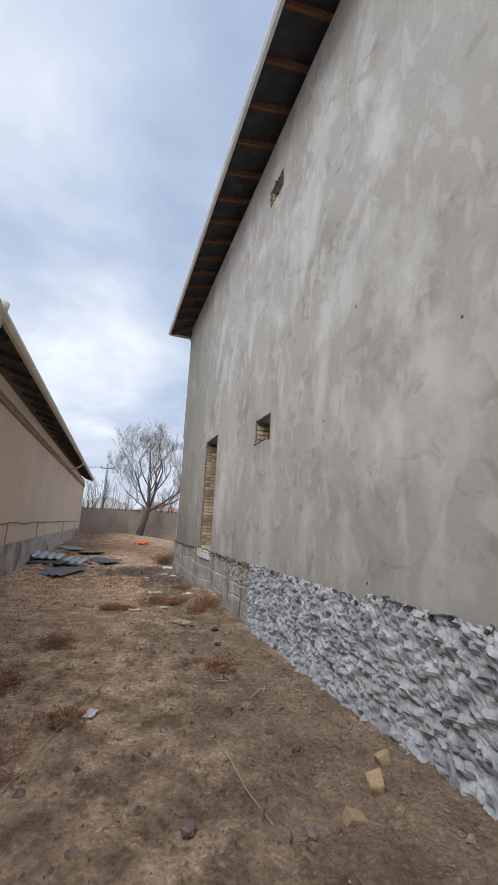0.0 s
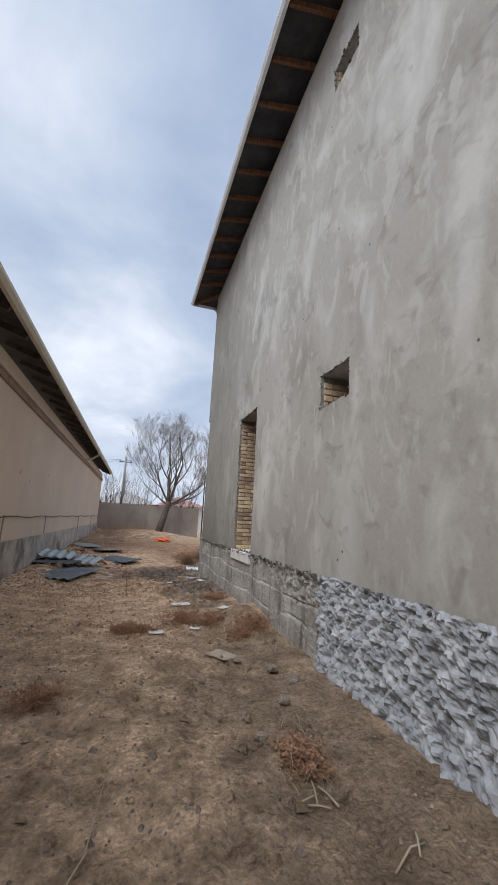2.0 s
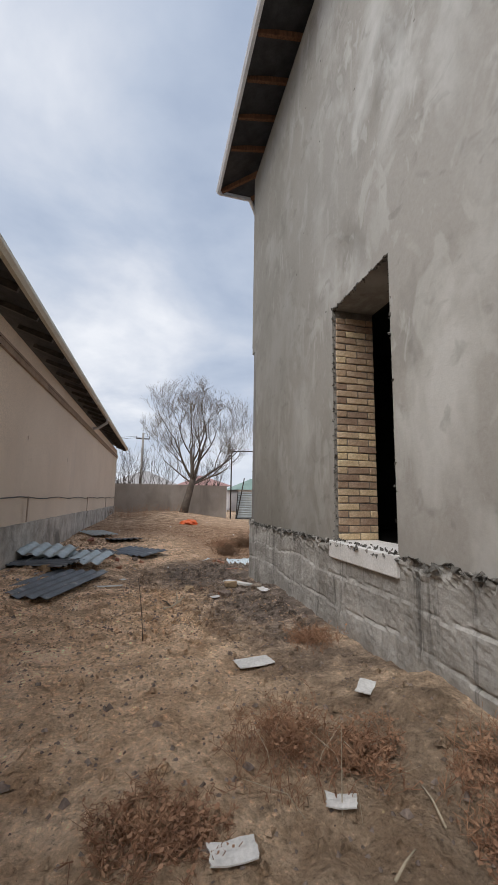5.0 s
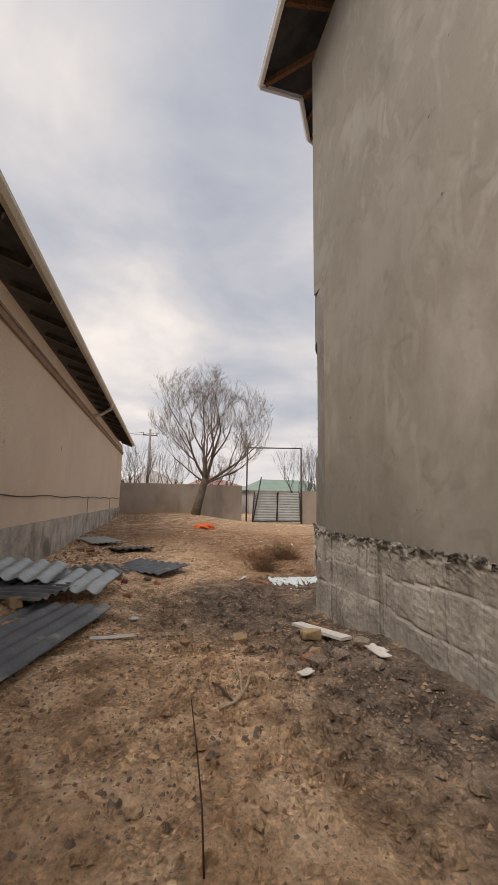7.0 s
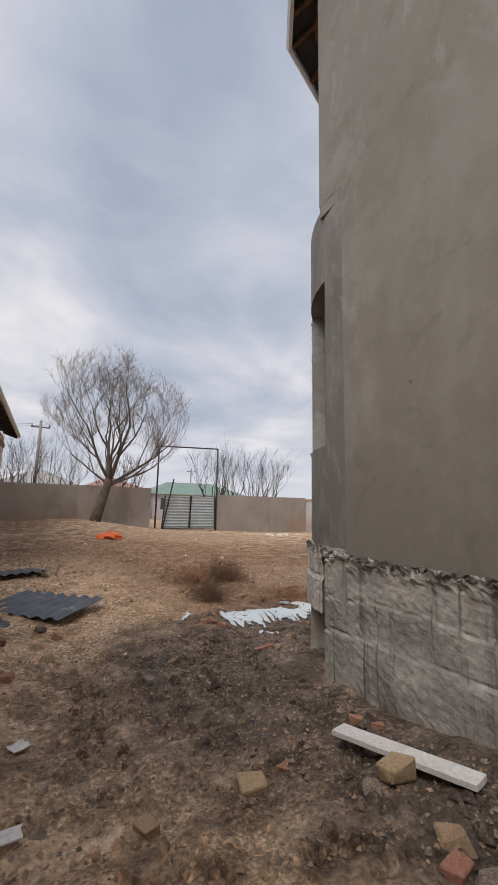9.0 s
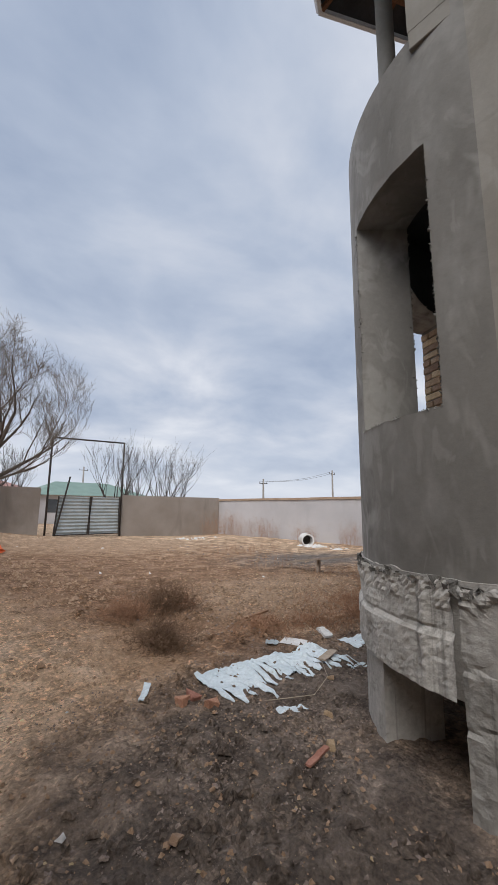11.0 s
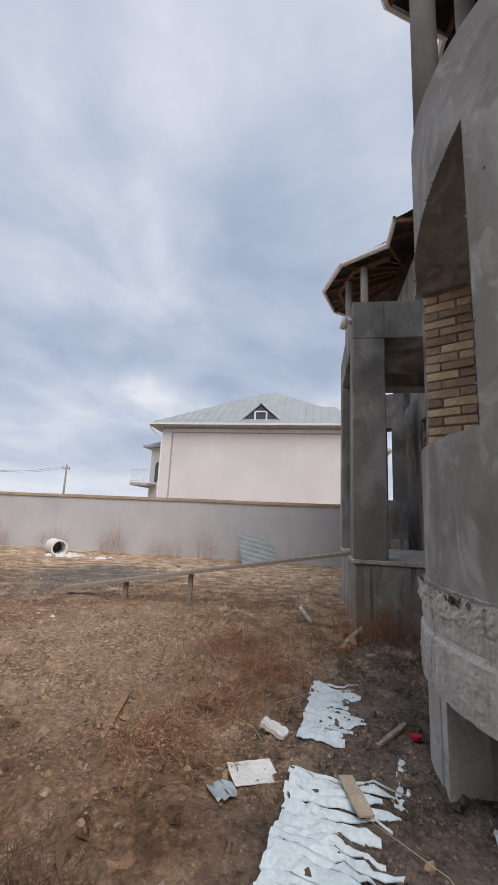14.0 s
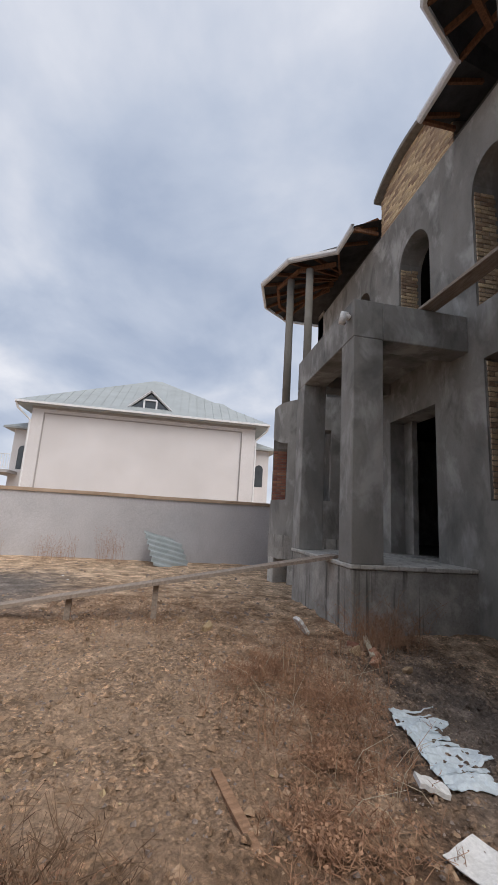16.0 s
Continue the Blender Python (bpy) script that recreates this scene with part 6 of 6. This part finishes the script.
def bush(x, y, r, h, seed, mat="bush", count=170, name="dry_bush", label="low tangled dry brown bush on the soil"):
    rnd = random.Random(seed)
    sp = Soup()
    for _ in range(count):
        px, py = x + rnd.gauss(0, 0.38) * r, y + rnd.gauss(0, 0.38) * r
        p = Vector((px, py, ground_z(px, py) - 0.01))
        a_, el = rnd.uniform(0, 6.3), rnd.uniform(0.15, 1.5)
        d = Vector((math.cos(a_) * math.cos(el) * r, math.sin(a_) * math.cos(el) * r, math.sin(el) * h)) * rnd.uniform(0.35, 1.0)
        q, e_ = p + d * 0.5 + Vector((rnd.uniform(-0.03, 0.03), rnd.uniform(-0.03, 0.03), 0.02)), p + d
        sp.tube([p, q, e_], [0.002, 0.0015, 0.0008], 3, 0, False)
        for k in range(7):
            s0 = q.lerp(e_, rnd.uniform(-0.6, 1.0))
            t1 = s0 + Vector((rnd.uniform(-1, 1), rnd.uniform(-1, 1), rnd.uniform(-0.3, 1))) * 0.2 * r
            t1.z = max(t1.z, p.z + 0.012)
            sp.tube([s0, t1], [0.0022, 0.0012], 3, 0, False)
            if k < 4:
                # a curled dead leaf
                g = Vector((rnd.uniform(-1, 1), rnd.uniform(-1, 1), rnd.uniform(-0.4, 0.8))) * 0.022
                o = Vector((-g.y, g.x, rnd.uniform(-0.008, 0.008))) * rnd.uniform(0.25, 0.5)
                sp.add([t1, t1 + g * 0.5 + o, t1 + g, t1 + g * 0.5 - o], [(0, 1, 2, 3)])
    ob = sp.make(name, M[mat])
    tagged(ob, label, "bush" if name == "dry_bush" else "weed", name + " clumps")


bush(3.10, 12.25, 0.46, 0.50, 1, "bush", 260)
bush(2.45, 11.15, 0.36, 0.34, 2, "bush", 240)
bush(2.55, 12.15, 0.36, 0.30, 3, "straw", 180)
bush(3.3, 12.3, 0.3, 0.25, 4, "straw", 120)
for k, (x, y, r, h) in enumerate(((0.43, 2.46, 0.24, 0.12), (0.62, 2.40, 0.16, 0.09), (1.15, 2.85, 0.26, 0.24), (1.50, 2.65, 0.24, 0.16), (1.95, 2.25, 0.26, 0.18), (1.75, 2.0, 0.2, 0.12), (-0.75, -2.5, 0.30, 0.14), (-0.40, -1.95, 0.24, 0.10), (-0.55, -0.6, 0.26, 0.10), (0.05, -1.42, 0.16, 0.07), (1.44, -0.48, 0.15, 0.09), (-1.2, 0.4, 0.3, 0.12), (-0.25, 0.6, 0.24, 0.1), (1.45, -0.6, 0.14, 0.1), (4.3, 10.7, 0.3, 0.14), (5.0, 10.5, 0.4, 0.26), (5.6, 10.9, 0.4, 0.24), (6.4, 9.2, 0.4, 0.45), (3.7, 11.0, 0.3, 0.12), (1.9, 4.3, 0.2, 0.14))):
    bush(x, y, r, h, 60 + k, "straw", 110, "dry_weed_clump", "low tangled rusty dry weed on the soil")
def twig(pts, label, r=0.005, mat="straw_pale"):
    s = Soup()
    p3 = [(x, y, surface_z(x, y) + 0.012 + lift) for x, y, lift in pts]
    s.tube(p3, [r * (1 - 0.6 * k / len(p3)) for k in range(len(p3))], 5)
    tagged(s.make("twig", M[mat], None, True), label, "twig", "loose twigs")


for k, (x, y, a_, L) in enumerate(((1.33, -0.86, 20, 0.16), (1.40, -0.80, 75, 0.20), (1.45, -0.86, 100, 0.18), (1.37, -0.92, -40, 0.12), (1.6, -1.33, 15, 0.2), (1.66, -1.30, 60, 0.14), (1.5, 1.9, 120, 0.18), (1.35, 2.1, 30, 0.16), (1.62, 2.3, 80, 0.2))):
    c, s_ = math.cos(radians(a_)) * L / 2, math.sin(radians(a_)) * L / 2
    twig([(x - c, y - s_, 0.0), (x, y, 0.02), (x + c, y + s_, 0.01)], "short pale broken straw on the soil", 0.006)
weeds("pale_stems", "pale broken stems of dry weed", M["straw_pale"], [(1.42, -0.68, 0.14, 16, 0.06, 0.16), (1.5, -0.2, 0.14, 10, 0.04, 0.10), (6.3, 9.3, 0.3, 10, 0.3, 0.75), (4.2, 10.6, 0.4, 22, 0.05, 0.3), (5.3, 10.6, 0.6, 30, 0.1, 0.5), (1.3, 2.6, 0.3, 14, 0.05, 0.25), (-0.3, 0.8, 0.3, 10, 0.04, 0.1)], 44, 1.6)


twig([(1.03, -1.98, 0), (1.06, -2.25, 0.02), (1.08, -2.5, 0.01), (1.12, -2.8, 0)], "long pale dry twig on the soil")
twig([(0.22, 1.5, 0), (0.24, 1.25, 0.05), (0.18, 0.95, 0.06), (0.10, 0.65, 0.02), (0.02, 0.45, 0)], "curved pale dry twig on the soil", 0.006)
twig([(0.19, 1.42, 0), (0.0, 1.45, 0.05), (-0.12, 1.6, 0.02)], "short pale dry twig on the soil", 0.004)
twig([(0.40, 4.64, -0.03), (0.385, 4.63, 0.2), (0.36, 4.625, 0.4), (0.335, 4.62, 0.56)], "thin dark dry stem standing in the soil", 0.004, "bark")
twig([(0.62, 5.72, 0), (0.72, 5.74, 0.02), (0.82, 5.86, 0.03), (0.88, 5.98, 0.05)], "forked pale dry twig on the soil", 0.012, "straw_pale")
twig([(0.72, 5.74, 0.01), (0.66, 5.88, 0.03), (0.62, 6.0, 0.02)], "short dark dry twig on the soil", 0.010, "bark")
twig([(0.78, 5.80, 0.01), (0.80, 5.95, 0.05), (0.79, 6.08, 0.08)], "pale dry twig on the soil", 0.009, "straw_pale")
twig([(-0.2, -2.2, 0), (0.0, -1.6, 0.02), (0.25, -1.0, 0.01), (0.3, -0.6, 0.05)], "pale dry twig on the soil", 0.005)
twig([(2.4, 9.6, 0.02), (2.7, 9.4, 0.05), (3.0, 9.5, 0.05), (3.3, 9.8, 0.02)], "thin pale wire loop beside the torn sheet", 0.003)


# ---------------------------------------------------------------- bricks in the openings
BL, BH, BW, J = 0.25, 0.065, 0.12, 0.011


def brick_mesh(name, l, h, w, mat, seed):
    rnd = random.Random(seed)
    bm = bmesh.new()
    bmesh.ops.create_cube(bm, size=1)
    bmesh.ops.scale(bm, vec=(l, w, h), verts=bm.verts)
    for v in bm.verts:
        v.co += Vector([rnd.uniform(-0.004, 0.004) for _ in range(3)])
    bmesh.ops.bevel(bm, geom=bm.edges, offset=0.004, segments=1, affect="EDGES")
    me = bpy.data.meshes.new(name)
    bm.to_mesh(me)
    bm.free()
    me.materials.append(mat)
    return me


BRICKS = {}


def bricks(parent, origin, along, out, width, z0, z1, seed, mat="brick", top=None):
    """Courses on an upright strip: from origin along a level direction, proud towards out."""
    rnd = random.Random(seed)
    along, out = Vector(along).normalized(), Vector(out).normalized()
    rot = Matrix((along, out, (0, 0, 1))).transposed().to_4x4()
    if rot.determinant() < 0:
        rot = Matrix((along, out, (0, 0, -1))).transposed().to_4x4()
    z, row = z0, 0
    back = Soup()
    while z + BH <= z1 + 1e-3:
        s = 0.0
        half = row % 2
        while s < width - 0.03:
            L = (BW if half and s == 0 else BL)
            L = min(L, width - s)
            key = (round(L, 2), mat, rnd.randrange(3))
            if key not in BRICKS:
                BRICKS[key] = brick_mesh("brick", L - J, BH, 0.06, M[mat], len(BRICKS) + 5)
            p = Vector(origin) + along * (s + L / 2) + Vector((0, 0, z + BH / 2)) + out * rnd.uniform(-0.022, -0.012)
            if top is None or z + BH < top(p.x):
                ob = new("brick", BRICKS[key])
                ob.parent = parent
                ob.matrix_parent_inverse = Matrix()
                ob.matrix_basis = Matrix.Translation(p) @ rot @ pose(0, 0, 0, 0, rnd.uniform(-0.8, 0.8), rnd.uniform(-1, 1))
            s += L
        z += BH + J
        row += 1
    a_, b_ = Vector(origin) - out * 0.014, Vector(origin) + along * width - out * 0.014
    v = [Vector((p.x, p.y, zz)) + out * o for p in (a_, b_) for zz in (z0, z1) for o in (0.0, 0.012)]
    if top is None:
        back.add(v, [(0, 1, 3, 2), (4, 6, 7, 5), (1, 5, 7, 3), (0, 2, 6, 4), (0, 4, 5, 1), (2, 3, 7, 6)])
        back.make("mortar_bed", M["mortar"], parent)


# the far jambs of the west wall's openings
bricks(wall_west, (WX + 0.03, 4.535, 0), (1, 0, 0), (0, -1, 0), 0.46, 0.91, 3.40, 1)
bricks(wall_west, (WX + 0.03, 0.965, 0), (1, 0, 0), (0, -1, 0), 0.46, 2.76, 3.12, 2)
bricks(wall_west, (WX + 0.03, 0.70, 0), (1, 0, 0), (0, -1, 0), 0.46, 6.96, 7.26, 3)
# far jamb of the bay's front opening, and inside it
for cx, flip, ang, par, sgn in ((CX, 1, 62.0, bay_near, 1), (CX2, -1, 112.0, bay_far, -1)):
    a_ = radians(ang)
    rad = Vector((flip * math.cos(a_), math.sin(a_), 0))
    tan = Vector((-math.sin(a_) * flip, math.cos(a_), 0)) * sgn
    o = Vector((cx, CY, 0)) + rad * (R - 0.02) + tan * 0.018
    bricks(par, o, -rad, tan, 0.37, 1.84, 3.26, 5, "brick" if flip > 0 else "brick_red")
# upper openings and the windows beside the porch
for x, zlo, zhi in ((8.625, 4.57, 6.66), (6.525, 4.62, 6.64), (10.625, 4.62, 6.66), (6.445, 1.74, 3.73), (10.445, 1.70, 3.60)):
    bricks(wall_front, (x, FY - 0.03, 0), (0, -1, 0), (-1, 0, 0), 0.40, zlo, zhi, int(x * 10))
# the gable
bricks(gable, (G0, FY - 0.02, 0), (1, 0, 0), (0, 1, 0), G1 - G0, TOP - 0.16, 9.2, 9, "brick", lambda x: gable_top(x) + 0.01)
